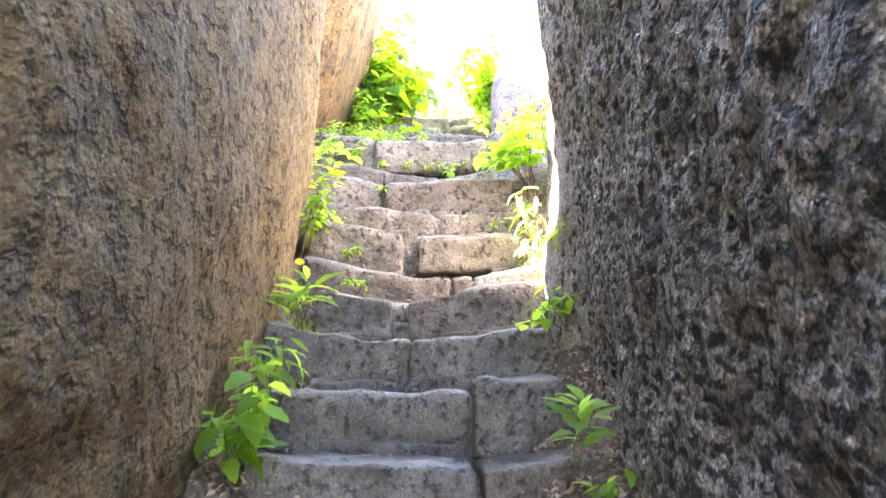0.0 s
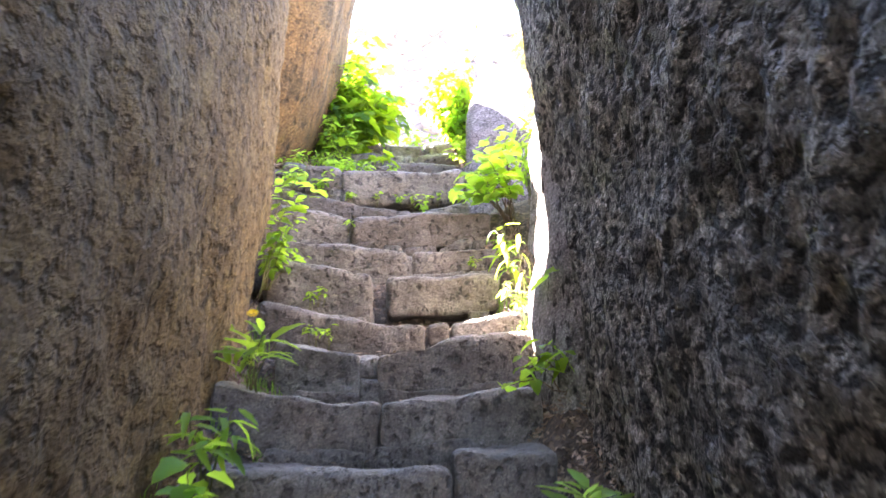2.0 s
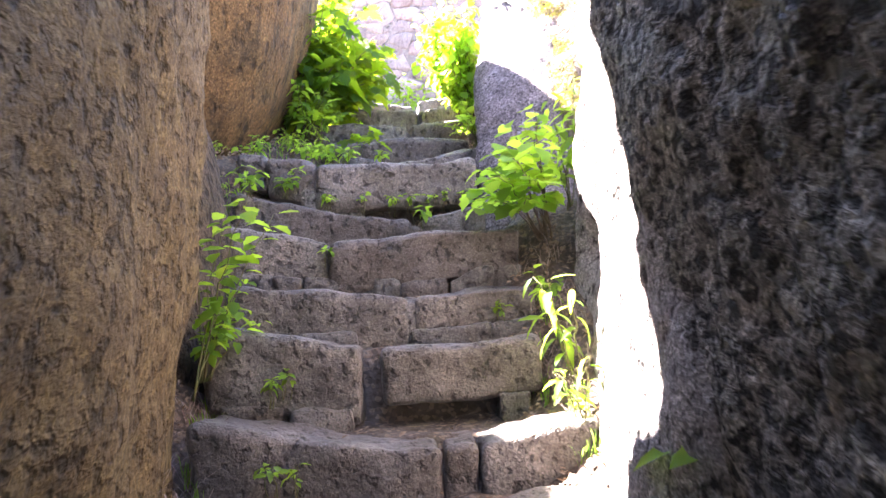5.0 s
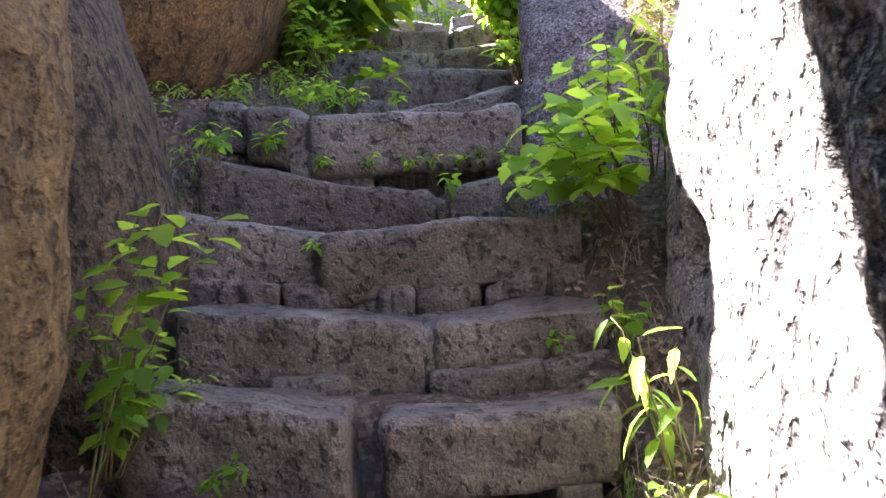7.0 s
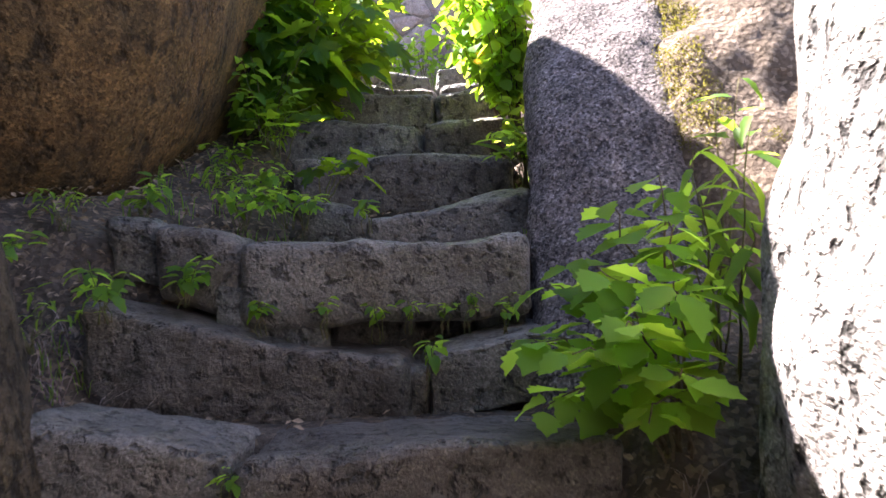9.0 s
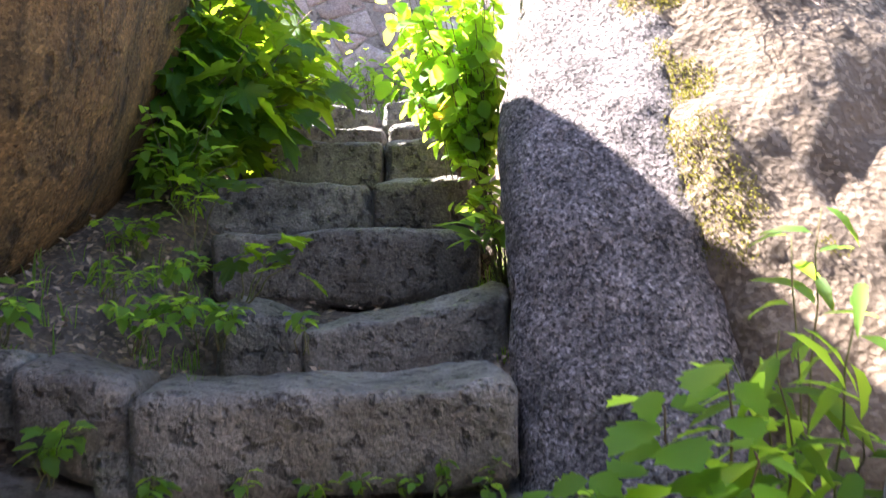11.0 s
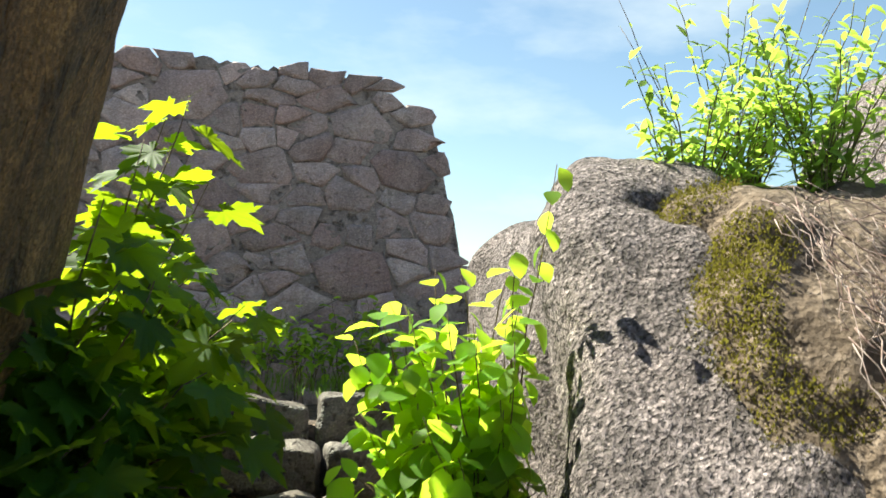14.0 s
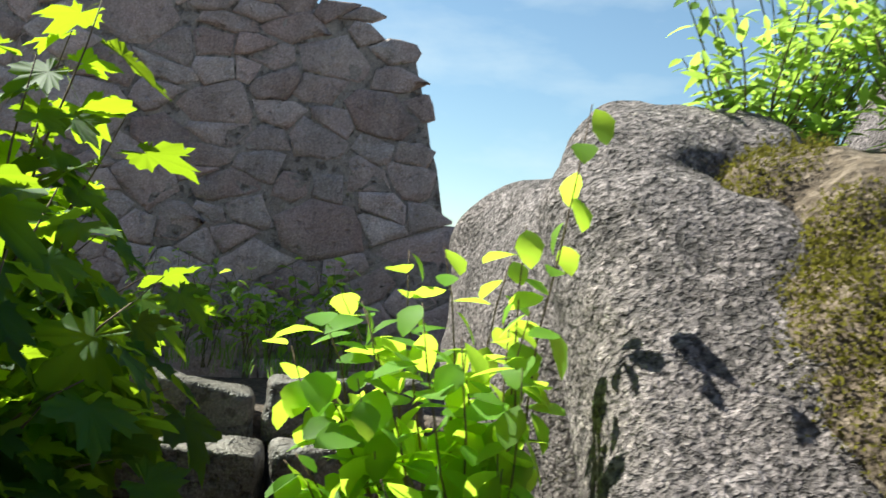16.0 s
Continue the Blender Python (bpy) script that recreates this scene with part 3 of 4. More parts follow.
def blade_leaf(name, long_, wide, mat, widest=0.4, teeth=0.06, fold=0.22, droop=0.25, stalk=0.25, n=6):
    """A leaf along +y with its stalk, folded along the rib."""
    verts, faces = [], []
    s0 = stalk * long_
    verts += [(-0.0012, 0, 0), (0.0012, 0, 0), (0.0012, s0, 0.004), (-0.0012, s0, 0.004)]
    faces.append((0, 1, 2, 3))
    base = 4
    for k in range(n + 1):
        u = k / n
        w = wide / 2 * (math.sin(math.pi * u ** (math.log(0.5) / math.log(widest))) ** 0.8 if 0 < u < 1 else 0.02)
        w *= 1 + (teeth if k % 2 else -teeth) * (0 < u < 1)
        y, z = s0 + u * long_, 0.004 - droop * long_ * u * u
        verts += [(-w, y + teeth * long_ * 0.4 * (k % 2), z + fold * w), (0, y, z), (w, y + teeth * long_ * 0.4 * (k % 2), z + fold * w)]
    for k in range(n):
        a = base + k * 3
        faces += [(a, a + 1, a + 4, a + 3), (a + 1, a + 2, a + 5, a + 4)]
    return mesh(name, verts, faces, mat)


def maple_leaf(name, size, mat, seed):
    """A five-lobed leaf along +y."""
    rn = random.Random(seed)
    rim = []
    lobes = ((-128, 0.45), (-62, 0.82), (0, 1.0), (62, 0.82), (128, 0.45))
    for k, (a, r) in enumerate(lobes):
        for da, f in ((-20, 0.66), (-15, 0.82), (-9, 0.76), (-6, 0.84), (0, 1.0), (6, 0.84), (9, 0.76), (15, 0.82), (20, 0.66)):
            rim.append((a + da, r * f * rn.uniform(0.93, 1.05)))
        if k < 4:
            rim.append((a + (33 if k in (0, 3) else 31), 0.46))
    verts = [(0, size * 0.35, 0)]
    for a, r in rim:
        x, y = math.sin(radians(a)) * r * size * 0.62, math.cos(radians(a)) * r * size * 0.62
        verts.append((x, y + size * 0.35, 0.16 * abs(x) - 0.35 * (x * x + y * y) / size + rn.uniform(-0.03, 0.03) * size))
    n = len(rim)
    faces = [(0, k + 1, k + 2) for k in range(n - 1)]
    verts += [(-0.001, -size * 0.25, -0.01), (0.001, -size * 0.25, -0.01), (0.001, size * 0.35, 0), (-0.001, size * 0.35, 0)]
    faces.append((n + 1, n + 2, n + 3, n + 4))
    return mesh(name, verts, faces, mat)


LEAVES = {
    "maple": [maple_leaf("leaf", 1.0, LEAF_MAPLE, k) for k in range(4)],
    "broad": [blade_leaf("leaf", 1.0, 0.86, LEAF_SUNLIT, 0.46, 0.13, 0.18, d, 0.2, 9) for d in (0.1, 0.25, 0.45)],
    "round": [blade_leaf("leaf", 1.0, 0.78, LEAF_SUNLIT, 0.5, 0.05, 0.15, d, 0.15) for d in (0.1, 0.3, 0.45)],
    "oval": [blade_leaf("leaf", 1.0, 0.64, LEAF, 0.42, 0.09, 0.25, d, 0.2) for d in (0.15, 0.35, 0.55)],
    # an oval blade in the brightened leaf colour with sunlight painted in
    "young": [blade_leaf("leaf", 1.0, 0.66, LEAF_SUNLIT, 0.45, 0.1, 0.2, d, 0.2) for d in (0.1, 0.25, 0.4)],
    "lance": [blade_leaf("leaf", 1.0, 0.26, LEAF, 0.4, 0.08, 0.3, d, 0.1) for d in (0.2, 0.5, 0.7)],
    "pale": [blade_leaf("leaf", 1.0, 0.34, LEAF_PALE, 0.4, 0.06, 0.25, d, 0.08) for d in (0.1, 0.35, 0.5)],
}


def tube(points, r0, r1, sides=5):
    verts, faces = [], []
    m = len(points)
    for k, p in enumerate(points):
        d = (points[min(k + 1, m - 1)] - points[max(k - 1, 0)]).normalized()
        a = d.orthogonal().normalized()
        b = d.cross(a)
        r = r0 + (r1 - r0) * k / (m - 1)
        for j in range(sides):
            w = 2 * math.pi * j / sides
            verts.append(tuple(p + a * math.cos(w) * r + b * math.sin(w) * r))
    for k in range(m - 1):
        for j in range(sides):
            a, b = k * sides + j, k * sides + (j + 1) % sides
            faces.append((a, b, b + sides, a + sides))
    faces += [tuple(range(sides))[::-1], tuple((m - 1) * sides + j for j in range(sides))]
    return verts, faces


def arc(start, end, sag, rn, n=8, wobble=0.02):
    """A stem's line from start to end, bowed up by sag."""
    out = []
    for k in range(n + 1):
        u = k / n
        p = start.lerp(end, u) + Vector((0, 0, sag * 4 * u * (1 - u)))
        if 0 < k < n:
            p += Vector((rn.uniform(-1, 1), rn.uniform(-1, 1), rn.uniform(-1, 1))) * wobble
        out.append(p)
    return out


def plant(name, label, category, base, tips, kind, size, per_stem, seed, stem=(0.004, 0.0015), mat=None, start=0.3, sag=0.05, tilt=(-35, 25), group="", pairs=1, at_tip=1):
    """A plant at base: a stem to each tip (metres from the base), with leaves along it."""
    rn = random.Random(seed)
    ob = new(name)
    ob.location = base
    tagged(ob, label, category, group)
    for tip in tips:
        line = arc(Vector((rn.uniform(-0.02, 0.02), rn.uniform(-0.02, 0.02), -0.04)), Vector(tip), sag, rn, wobble=0.012)
        part("stem", mesh("stem", *tube(line, *stem), mat or STEM), None, ob)
        turn = rn.uniform(0, 360)
        for k in range(per_stem):
            u = start + (1 - start) * (k + 0.5) / per_stem if k < per_stem - at_tip else 1.0
            f = u * (len(line) - 1)
            i = min(int(f), len(line) - 2)
            p = line[i].lerp(line[i + 1], f - i)
            turn += 137.5
            for q in range(pairs):
                leaf = part("leaf", rn.choice(LEAVES[kind]), None, ob)
                s = size * rn.uniform(0.65, 1.2) * (1.05 - 0.35 * abs(u - 0.6))
                leaf.matrix_basis = pose(*p, rn.uniform(*tilt), rn.uniform(-25, 25), turn + q * 180 + rn.uniform(-25, 25)) @ Matrix.Diagonal((s, s, s, 1))
    return ob


def spread(rn, n, rx, ry, z0, z1, lean=(0, 0)):
    return [(lean[0] + rn.uniform(-rx, rx), lean[1] + rn.uniform(-ry, ry), rn.uniform(z0, z1)) for _ in range(n)]


rn = random.Random(9)
# beside the tall brown boulder
plant("weed", "leafy green nettle-like weed at a boulder's foot", "weed", (-0.74, 3.12, 0.98), spread(rn, 6, 0.13, 0.2, 0.22, 0.48, (0.03, 0)), "oval", 0.11, 9, 1, pairs=1)
plant("weed", "small green weed with narrow leaves in shade", "weed", (-0.72, 3.45, 1.22), spread(rn, 5, 0.12, 0.1, 0.16, 0.3, (0.05, 0)), "lance", 0.12, 7, 2)
plant("weed", "low broad-leaved green weed on the bank", "weed", (-0.7, 4.2, 1.5), spread(rn, 6, 0.1, 0.14, 0.08, 0.24), "lance", 0.15, 5, 3, tilt=(10, 60))
plant("shrub", "fresh green shrub with toothed leaves by a boulder", "shrub", (-0.86, 5.45, 2.0), spread(rn, 11, 0.12, 0.16, 0.12, 0.55, (0.08, 0.06)), "oval", 0.065, 11, 4)
plant("shrub", "pale green leafy shoot beside a boulder", "shrub", (-0.88, 5.3, 1.95), [(0.22, 0.18, 0.72), (0.3, 0.3, 0.66), (0.12, 0.25, 0.7)], "young", 0.095, 11, 5, start=0.6, tilt=(-15, 12))
# beside the dark boulder
plant("weed", "pale green weed with pointed leaves", "weed", (0.47, 3.0, 1.04), spread(rn, 3, 0.05, 0.06, 0.16, 0.32), "pale", 0.13, 8, 6, tilt=(-5, 50))
plant("weed", "small green weed at a dark boulder", "weed", (0.53, 2.72, 0.9), spread(rn, 3, 0.06, 0.06, 0.1, 0.24), "oval", 0.07, 6, 7)
plant("weed", "green creeping sprig with toothed leaves over soil", "weed", (0.62, 3.9, 1.48), [(-0.22, -0.12, 0.1), (-0.3, -0.1, 0.03), (-0.1, 0.05, 0.2), (-0.18, 0.1, 0.14), (-0.05, -0.1, 0.16)], "oval", 0.085, 7, 8, (0.004, 0.002), BARK, start=0.4)
plant("weed", "single large green leaf weed by a boulder", "weed", (0.68, 4.05, 1.75), [(-0.06, -0.08, 0.3), (-0.02, -0.1, 0.2)], "oval", 0.15, 3, 9, start=0.6)
# beside the sunlit boulder
plant("weed", "tall weed with long drooping green leaves", "weed", (0.55, 5.08, 1.75), spread(rn, 3, 0.1, 0.12, 0.12, 0.34, (-0.02, 0)), "lance", 0.1, 6, 10, tilt=(-40, 20))
plant("weed", "tall weed with long drooping green leaves", "weed", (0.6, 5.42, 1.9), spread(rn, 4, 0.12, 0.14, 0.12, 0.4, (-0.05, 0)), "lance", 0.12, 6, 11, tilt=(-40, 20))
plant("weed", "small green weed in soil", "weed", (0.56, 5.85, 2.15), spread(rn, 5, 0.08, 0.1, 0.08, 0.22), "oval", 0.06, 6, 12)
plant("shrub", "bright green shrub with large toothed leaves", "shrub", (0.68, 6.45, 2.42), [(-0.3, 0.3, 0.42), (-0.36, 0.1, 0.3), (-0.2, -0.32, 0.42), (-0.1, -0.35, 0.3), (-0.22, -0.1, 0.52), (-0.3, -0.22, 0.34),
      (-0.34, 0.36, 0.26), (-0.05, -0.1, 0.62), (-0.14, 0.15, 0.66), (-0.36, -0.15, 0.2), (-0.08, -0.25, 0.5), (-0.26, 0.15, 0.5), (-0.15, -0.3, 0.2), (-0.02, 0.1, 0.72)], "broad", 0.105, 13, 13, (0.005, 0.0018), BARK, start=0.42, sag=0.12, tilt=(-25, 10))
plant("shrub", "sunlit slender shoots with pointed leaves", "shrub", (0.86, 6.6, 2.5), spread(rn, 7, 0.14, 0.2, 0.5, 0.95), "lance", 0.12, 12, 14, (0.004, 0.0015), start=0.4)
# joints between steps
for k, (x, y, z, s) in enumerate(((0.05, 6.9, 2.58, 0.07), (-0.44, 6.37, 2.4, 0.06), (-0.55, 5.5, 1.9, 0.06), (-0.62, 5.48, 1.87, 0.05), (-0.52, 4.9, 1.68, 0.06), (-0.45, 4.88, 1.66, 0.05), (0.3, 7.08, 2.68, 0.05),
                                  (-0.12, 7.1, 2.66, 0.05), (-0.02, 7.12, 2.68, 0.05), (0.1, 7.1, 2.68, 0.05), (0.18, 7.1, 2.68, 0.05), (-0.28, 7.1, 2.68, 0.05), (-0.5, 7.1, 2.7, 0.07), (-0.18, 7.6, 2.98, 0.07), (-0.42, 9.2, 3.44, 0.05), (0.38, 6.0, 2.1, 0.05))):
    plant("weed", "tiny green weed rooted in a step joint", "weed", (x, y, z), spread(rn, 3, 0.03, 0.03, 0.03, 0.09), "oval", s * 0.7, 4, 30 + k, (0.002, 0.001), group="weeds in the step joints")
# bank under the rusty boulder
plant("maple_seedling", "young maple seedling with broad lobed leaves", "seedling", (-0.42, 7.95, 3.02), [(0.12, -0.05, 0.2), (0.16, 0.05, 0.24), (0.02, 0.0, 0.22), (0.2, -0.1, 0.14)], "maple", 0.17, 3, 50, start=0.7)
plant("maple_seedling", "young maple seedling in the shade", "seedling", (-0.62, 8.3, 3.15), [(0.1, -0.05, 0.25), (0.0, 0.1, 0.3), (-0.12, 0.0, 0.26)], "maple", 0.16, 3, 51, start=0.7)
for k, (x, y, z, n) in enumerate(((-1.25, 6.9, 2.95, 6), (-1.2, 7.3, 3.05, 6), (-1.15, 6.5, 2.8, 6), (-0.66, 7.6, 3.0, 8), (-0.5, 7.7, 3.0, 7), (-0.8, 7.85, 3.1, 8), (-0.62, 8.0, 3.1, 8), (-1.0, 7.5, 3.05, 6), (-0.9, 6.85, 2.8, 6), (-1.05, 6.7, 2.75, 6), (-0.75, 7.1, 2.8, 6), (-0.42, 7.6, 3.0, 5), (-0.85, 8.3, 3.2, 8), (-0.7, 8.6, 3.3, 8))):
    plant("weed", "small green weeds growing on the shaded bank", "weed", (x, y, z), spread(rn, n, 0.13, 0.13, 0.03, 0.13), "lance" if k % 4 == 1 else "oval", 0.052, 6, 60 + k, (0.002, 0.001), group="weeds on the bank")
plant("fern_tuft", "tuft of green leaves beside a mossy boulder", "weed", (0.47, 8.0, 3.1), spread(rn, 12, 0.12, 0.1, 0.08, 0.24), "lance", 0.16, 3, 75, start=0.5, tilt=(0, 50))
# maples
plant("maple_sapling", "maple sapling with broad lobed leaves in half shade", "sapling", (-0.78, 9.2, 3.5), [(0.5, -0.2, 0.55), (0.55, 0.0, 0.7), (0.35, -0.25, 0.8), (0.35, 0.1, 0.95), (0.15, -0.3, 0.6), (0.56, -0.15, 0.38), (0.15, 0.0, 1.05),
      (0.45, -0.3, 0.25), (0.3, -0.45, 0.4), (0.05, -0.45, 0.75)], "maple", 0.31, 14, 80, (0.008, 0.002), BARK, start=0.25, tilt=(-50, 0))
plant("maple_sapling", "slender maple sapling reaching into sunlight", "sapling", (-0.8, 9.85, 3.75), [(0.32, 0.0, 1.3), (0.4, 0.1, 0.98), (0.18, -0.1, 1.1), (0.5, 0.2, 0.5), (0.38, -0.1, 0.6), (0.08, 0.1, 0.9), (0.22, 0.1, 1.22)],
      "maple", 0.33, 11, 81, (0.008, 0.002), BARK, start=0.3, tilt=(-45, 5))
plant("maple_sapling", "low maple sapling with dark drooping leaves", "sapling", (-0.9, 8.85, 3.4), [(0.3, 0.1, 0.75), (0.42, 0.0, 0.6), (0.2, -0.1, 0.85), (0.36, 0.2, 0.9), (0.1, -0.1, 0.6), (0.38, 0.0, 0.45), (0.3, 0.25, 0.5), (0.12, 0.2, 1.0)],
      "maple", 0.26, 15, 85, (0.007, 0.002), BARK, start=0.2, tilt=(-55, -5))
plant("maple_sapling", "bushy maple sapling in the shade beside the steps", "sapling", (-0.72, 9.6, 3.65), [(0.45, -0.1, 0.45), (0.5, 0.1, 0.6), (0.35, -0.2, 0.6), (0.55, 0.0, 0.3), (0.4, 0.3, 0.5), (0.48, -0.25, 0.25), (0.3, 0.0, 0.75)],
      "maple", 0.28, 13, 88, (0.007, 0.002), BARK, start=0.3, tilt=(-50, 0))
plant("shrub", "dense green undergrowth below the maples", "shrub", (-0.78, 8.7, 3.35), spread(rn, 10, 0.22, 0.25, 0.1, 0.45, (0.1, 0)), "oval", 0.08, 10, 82)
# hazel
plant("hazel_bush", "hazel bush with round sunlit yellow-green leaves", "bush", (0.5, 8.72, 3.42), [(0.0, -0.18, 0.85), (-0.34, -0.06, 0.72), (-0.36, 0.05, 0.55), (-0.12, 0.0, 0.95), (-0.3, 0.05, 0.85), (-0.2, -0.1, 0.5), (0.1, -0.13, 1.22), (0.02, -0.05, 1.0), (-0.05, -0.25, 0.6),
      (-0.3, -0.1, 0.35), (0.02, -0.25, 0.4), (-0.2, 0.1, 0.75), (-0.12, -0.2, 0.8), (0.05, 0.0, 0.75), (-0.15, -0.22, 0.25)], "round", 0.075, 20, 83, (0.004, 0.0012), BARK, start=0.18, tilt=(-60, 15))
plant("hazel_bush", "hazel bush with round sunlit yellow-green leaves", "bush", (0.42, 8.85, 3.46), [(-0.1, -0.1, 0.9), (-0.3, -0.1, 0.5), (-0.22, 0.0, 0.62), (-0.34, -0.2, 0.42), (0.0, -0.2, 0.72), (-0.16, -0.28, 0.56), (0.1, -0.1, 0.9),
      (-0.26, -0.2, 0.78), (0.06, -0.25, 0.5), (-0.1, -0.3, 0.32), (0.02, -0.12, 0.6), (-0.2, -0.3, 0.68), (-0.3, -0.02, 0.7)], "round", 0.083, 22, 86, (0.004, 0.0012), BARK, start=0.18, tilt=(-60, 15))
plant("hazel_bush", "hazel bush with round sunlit yellow-green leaves", "bush", (0.5, 8.6, 3.38), spread(rn, 13, 0.17, 0.14, 0.4, 0.95, (-0.1, 0.0)), "round", 0.08, 24, 89, (0.004, 0.0012), BARK, start=0.18, tilt=(-60, 15))
plant("shrub", "pale sunlit sprigs hanging beside the steps", "shrub", (0.52, 8.5, 3.2), [(-0.12, -0.1, 0.3), (-0.15, 0.1, 0.4), (-0.05, -0.12, 0.2), (-0.16, -0.05, 0.14), (-0.1, 0.2, 0.5), (-0.14, 0.3, 0.45)], "round", 0.08, 9, 84)
# wall foot
for k, (x, y) in enumerate(((-0.45, 11.3), (-0.2, 11.6), (0.0, 11.3), (0.25, 11.7), (0.5, 11.5), (-0.7, 11.7), (0.1, 11.9), (-0.35, 11.95), (0.45, 11.95))):
    plant("weed", "green weeds along the foot of a stone wall", "weed", (x, y, 3.8), spread(rn, 6, 0.14, 0.1, 0.2, 0.55), "oval", 0.075, 9, 90 + k, (0.003, 0.001), group="weeds along the wall")
# bush on the bank
for k, (x, y, z) in enumerate(((1.24, 9.15, 4.52), (1.47, 9.25, 4.55), (1.62, 9.0, 4.55))):
    plant("wild_bush", "bushy grey-green herb with upright sunlit stems", "bush", (x, y, z), spread(rn, 30, 0.25, 0.18, 0.12, (0.66, 0.92, 0.8)[k], (0.03, 0)), "pale", 0.07, 23, 110 + k, (0.004, 0.0015), STEM, start=0.15, tilt=(-10, 60),
          group="herbs on the bank")
plant("dry_stalks", "bare dark dry stalks among green leaves", "stalks", (1.4, 9.2, 4.55), [(-0.42, 0, 0.82), (-0.36, 0.1, 0.74), (0.1, 0, 0.9), (0.36, 0, 1.0), (0.42, -0.1, 0.95)], "pale", 0.03, 4, 112, (0.003, 0.0012), BARK, start=0.7, sag=0.02)


def flower(base, tip, label):
    ob = new("dandelion")
    ob.location = base
    tagged(ob, label, "flower")
    v, f = tube(arc(Vector((0, 0, -0.03)), Vector(tip), 0.01, rn, 6, 0.002), 0.002, 0.0015)
    part("stem", mesh("stem", v, f, STEM), None, ob)
    verts, faces = [], []
    for ring, (n, r, h) in enumerate(((14, 0.024, 0.002), (11, 0.018, 0.008), (7, 0.01, 0.012))):
        for k in range(n):
            a = 2 * math.pi * k / n + ring
            c = len(verts)
            for da, rr, hh in ((-0.18, 0.15, 0), (-0.16, 1, h), (0.16, 1, h), (0.18, 0.15, 0)):
                verts.append((math.cos(a + da) * r * rr, math.sin(a + da) * r * rr, hh))
            faces.append((c, c + 1, c + 2, c + 3))
    head = part("flower_head", mesh("flower_head", verts, faces, YELLOW, False), None, ob, "yellow petals")
    head.matrix_basis = pose(*tip, 40, 0, 10)
    return ob


flower((-0.7, 4.12, 1.55), (0.03, -0.06, 0.26), "yellow dandelion on a thin stem by a boulder")
flower((0.36, 8.62, 3.45), (-0.06, -0.1, 0.22), "orange-yellow flower among hazel leaves")
flower((0.34, 8.7, 3.45), (-0.02, -0.12, 0.26), "orange-yellow flower among hazel leaves")


# ---- loose cover ----
def stuff(name, verts, faces, mat, label, category, smooth_=False):
    ob = new(name, mesh(name, verts, faces, mat, smooth_))
    return tagged(ob, label, category, kind="stuff")


def tufts(zones, high, wide, seed, lay=0.4):
    """Blades that stand on the ground in the zones (x from, to, y from, to, count)."""
    r = random.Random(seed)
    verts, faces = [], []
    for x0, x1, y0, y1, n in zones:
        for _ in range(n):
            cx, cy = r.uniform(x0, x1), r.uniform(y0, y1)
            for _ in range(5):
                x, y = cx + r.gauss(0, 0.012), cy + r.gauss(0, 0.012)
                z = float(ground_height(np.array([x]), np.array([y]))[0]) - 0.015
                a, h = r.uniform(0, 2 * math.pi), high * r.uniform(0.4, 1.2)
                dx, dy = math.cos(a) * h * lay, math.sin(a) * h * lay
                wx_, wy_ = -math.sin(a) * wide, math.cos(a) * wide
                c = len(verts)
                verts += [(x - wx_, y - wy_, z), (x + wx_, y + wy_, z), (x + dx * 0.4 + wx_ * 0.8, y + dy * 0.4 + wy_ * 0.8, z + h * 0.65), (x + dx * 0.4 - wx_ * 0.8, y + dy * 0.4 - wy_ * 0.8, z + h * 0.65),
                          (x + dx, y + dy, z + h * r.uniform(0.75, 1.0))]
                faces += [(c, c + 1, c + 2, c + 3), (c + 3, c + 2, c + 4)]
    return verts, faces


LEFT_BANK = [(-0.95, -0.7, 3.0, 5.2, 50), (-1.2, -0.85, 6.3, 7.3, 25), (-1.1, -0.45, 7.35, 8.8, 40)]
stuff("grass", *tufts(LEFT_BANK + [(-0.74, -0.6, 3.9, 4.5, 40), (0.45, 0.62, 4.9, 6.3, 40), (0.36, 0.55, 7.5, 8.6, 50), (-0.8, 0.9, 11.0, 12.1, 150), (-0.9, -0.75, 5.1, 5.7, 30)], 0.1, 0.0024, 3), GRASS,
      "thin green grass on the soil banks", "grass")
stuff("dry_grass", *tufts([(-0.95, -0.75, 4.0, 5.6, 50), (-1.2, -0.8, 6.2, 7.2, 40), (0.5, 0.75, 5.0, 6.5, 40)], 0.14, 0.0018, 4, 1.1), DRY, "dry straw-coloured grass stalks on soil", "grass")
# litter
verts, faces = [], []
for x0, x1, y0, y1, n in ((-1.0, -0.65, 3.0, 5.6, 260), (0.36, 0.66, 2.8, 4.7, 1100), (-0.9, -0.6, 2.8, 4.6, 400), (0.4, 0.75, 4.8, 6.6, 330), (-1.45, -0.6, 6.2, 8.5, 1300), (0.35, 0.6, 7.3, 9.0, 200), (-0.7, 0.45, 2.8, 10.4, 420)):
    for _ in range(n):
        x, y = rn.uniform(x0, x1), rn.uniform(y0, y1)
        z = float(ground_height(np.array([x]), np.array([y]))[0]) + 0.012
        m = pose(x, y, z, rn.uniform(-40, 40), rn.uniform(-40, 40), rn.uniform(0, 360))
        a, b = rn.uniform(0.008, 0.022), rn.uniform(0.005, 0.012)
        c = len(verts)
        verts += [tuple(m @ Vector(q)) for q in ((-a, 0, 0), (0, -b, 0.003), (a, 0, 0), (0, b, 0.004))]
        faces.append((c, c + 1, c + 2, c + 3))
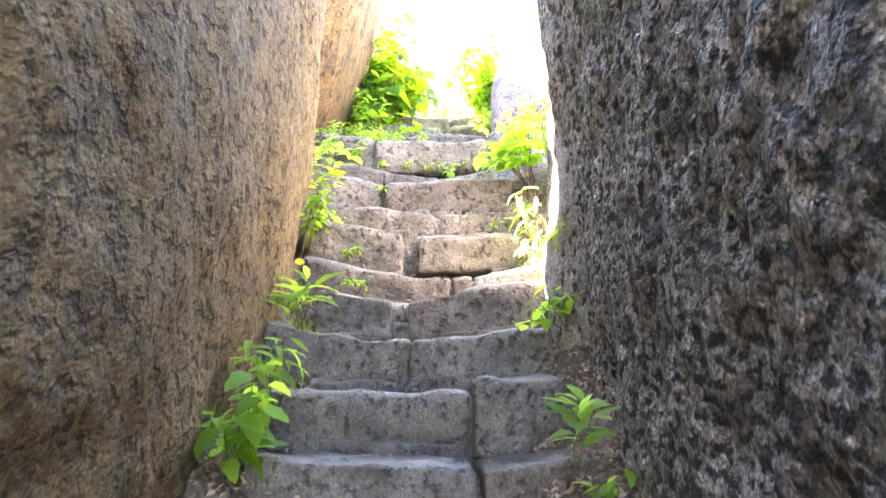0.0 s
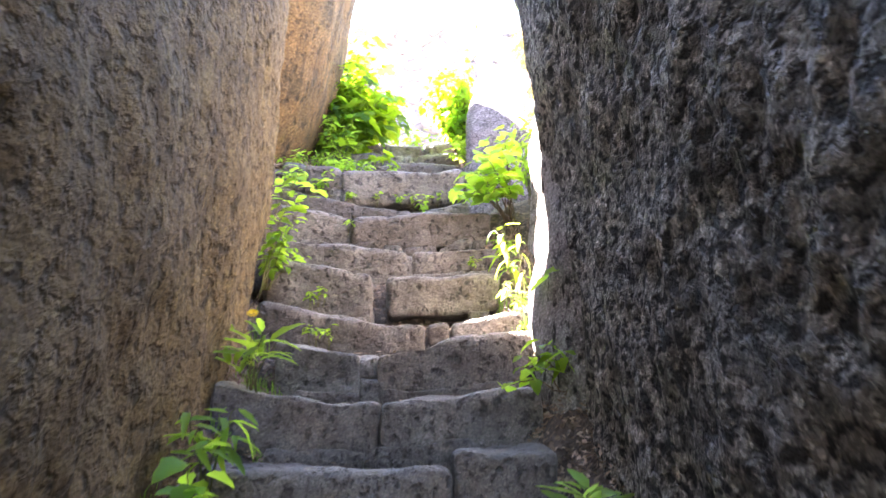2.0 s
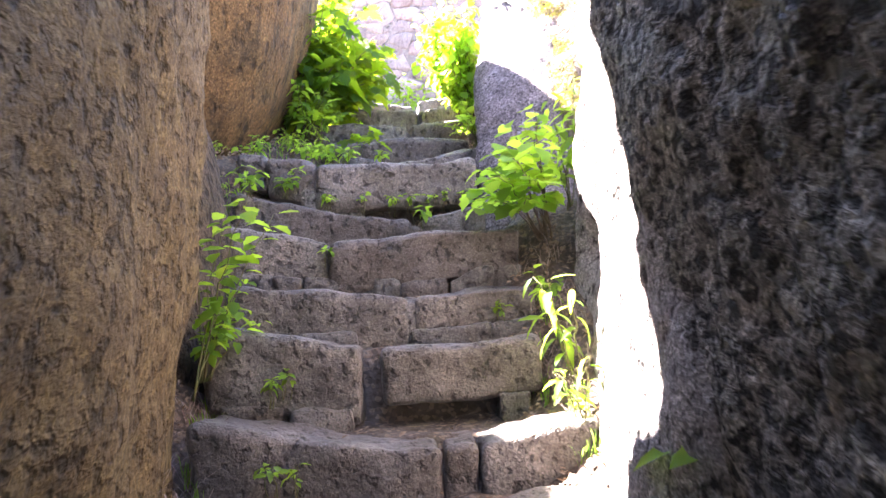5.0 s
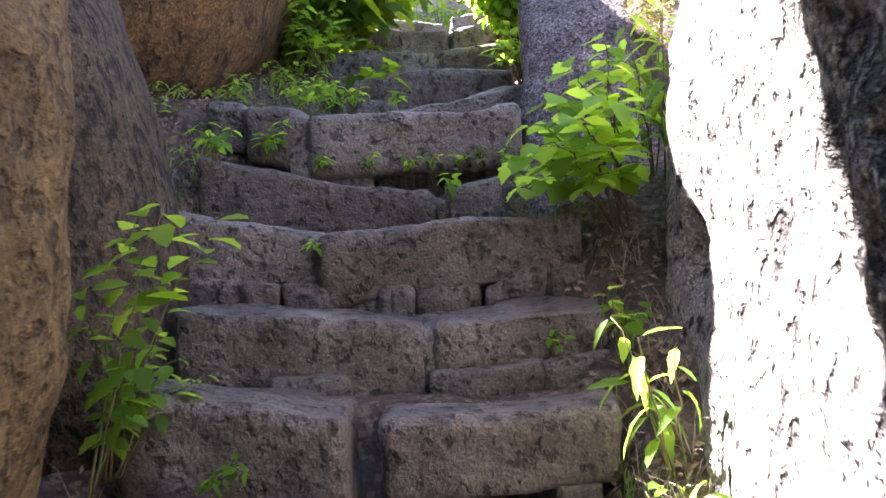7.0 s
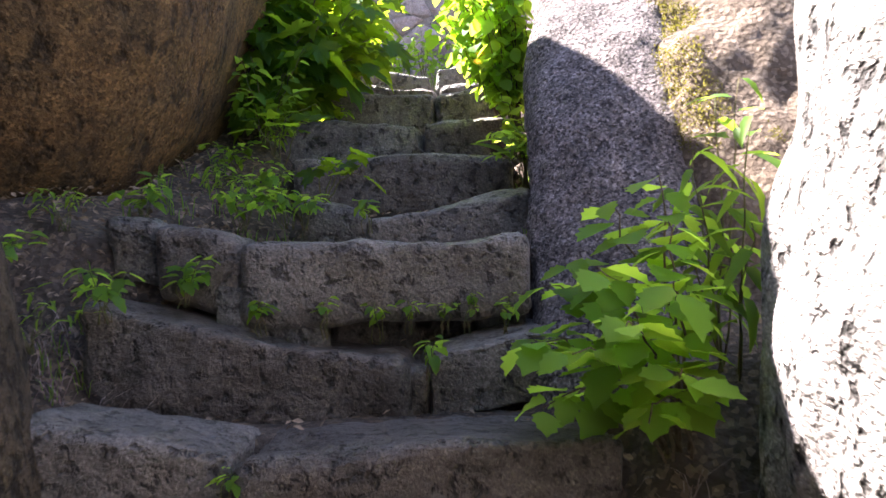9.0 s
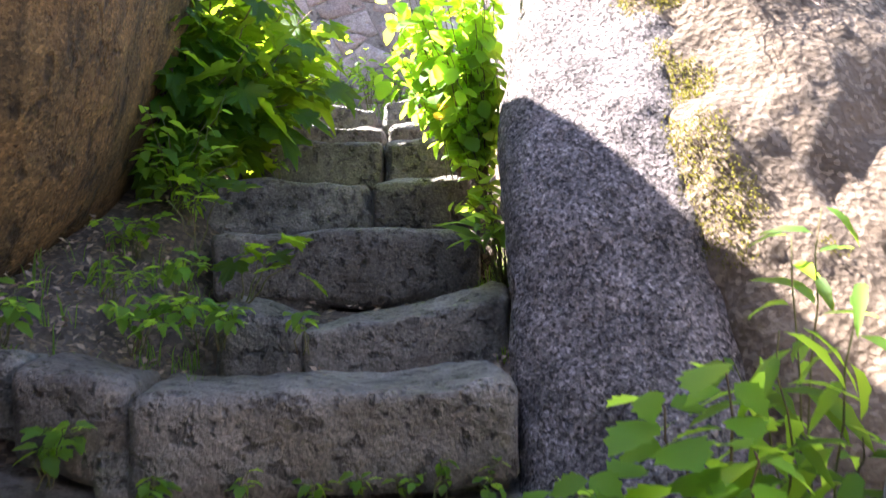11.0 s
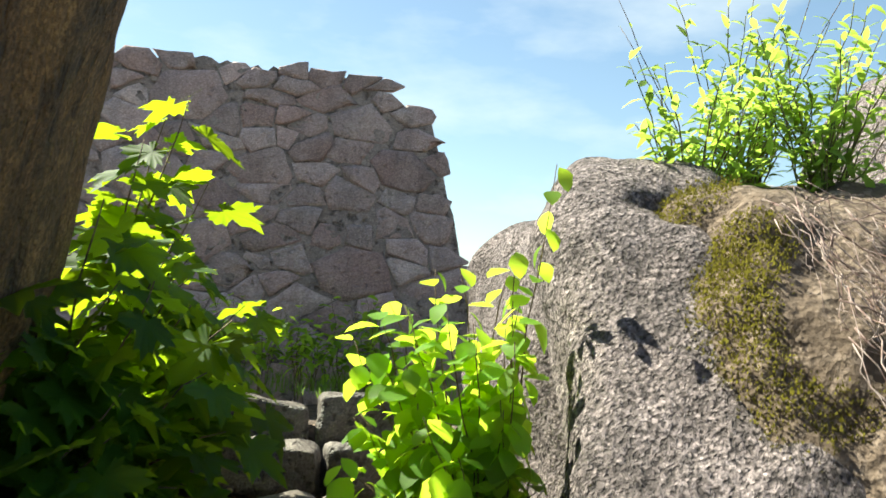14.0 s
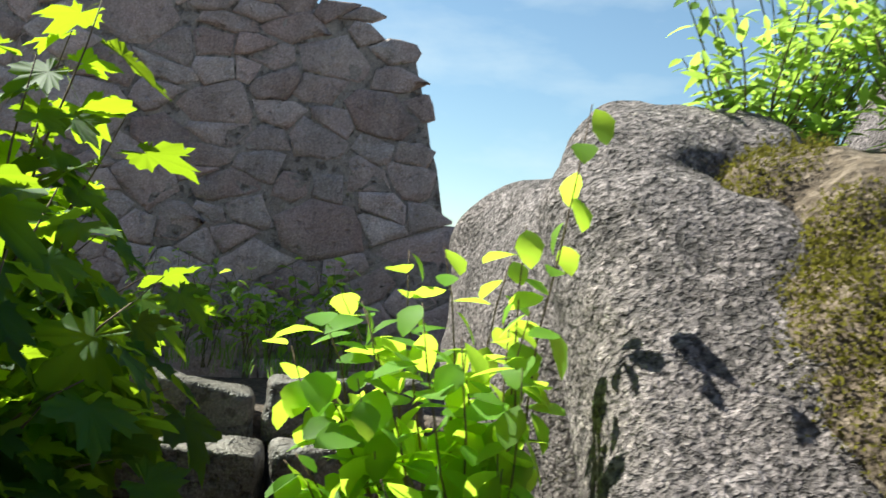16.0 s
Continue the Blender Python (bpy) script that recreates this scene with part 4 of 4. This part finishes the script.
stuff("leaf_litter", verts, faces, LITTER, "brown dry leaf litter and bits on soil", "litter")


def on_surface(ob, test, count, seed):
    me = ob.data
    co, no = np.empty(len(me.vertices) * 3), np.empty(len(me.vertices) * 3)
    me.vertices.foreach_get("co", co)
    me.vertex_normals.foreach_get("vector", no)
    co, no = co.reshape(-1, 3), no.reshape(-1, 3)
    keep = np.nonzero(test(co, no))[0]
    r = np.random.RandomState(seed)
    pick = r.choice(keep, min(count, len(keep) * 14))
    return co[pick] + r.normal(0, 0.012, (len(pick), 3)), no[pick]


def moss_zone(co, no):
    return (co[:, 1] < 9.6) & (co[:, 2] > 3.2) & (co[:, 0] < 1.4) & (no[:, 1] < 0.5) & (rough(co, 0.14, 77) > -0.25 + (co[:, 0] - 1.06) * 4.5)


mp, mn = on_surface(bank, moss_zone, 80000, 5)
verts, faces = [], []
for p, n in zip(mp, mn):
    p, n = Vector(p), Vector(n)
    a = n.orthogonal().normalized()
    a.rotate(Matrix.Rotation(rn.uniform(0, 6.28), 3, n))
    h = rn.uniform(0.003, 0.008)
    c = len(verts)
    d = n + Vector((rn.gauss(0, 0.4), rn.gauss(0, 0.4), rn.gauss(0, 0.4) + 0.3))
    verts += [tuple(p - a * 0.004), tuple(p + a * 0.004), tuple(p + d * h)]
    faces.append((c, c + 1, c + 2))
stuff("moss", verts, faces, MOSS, "yellow-green moss cushion on the earth bank", "moss")

roots = new("dry_roots")
roots.location = (1.24, 8.06, 4.2)
tagged(roots, "tangle of bleached dry twigs on the bank", "twigs")
for k in range(230):
    az, bz = rn.uniform(-0.02, 0.4), rn.uniform(0.02, 0.3)
    a = Vector((rn.uniform(-0.2, 0.36), az * 0.9 + rn.uniform(-0.09, 0.0), az))
    b = Vector((a.x + rn.uniform(-0.1, 0.32), (az - bz) * 0.9 + rn.uniform(-0.1, -0.01), az - bz))
    r = rn.choice((0.001, 0.0013, 0.0016, 0.0026))
    part("twig", mesh("twig", *tube(arc(a, b, rn.uniform(-0.04, 0.05), rn, 7, 0.014), r, r * 0.6, 4), DRY), None, roots)
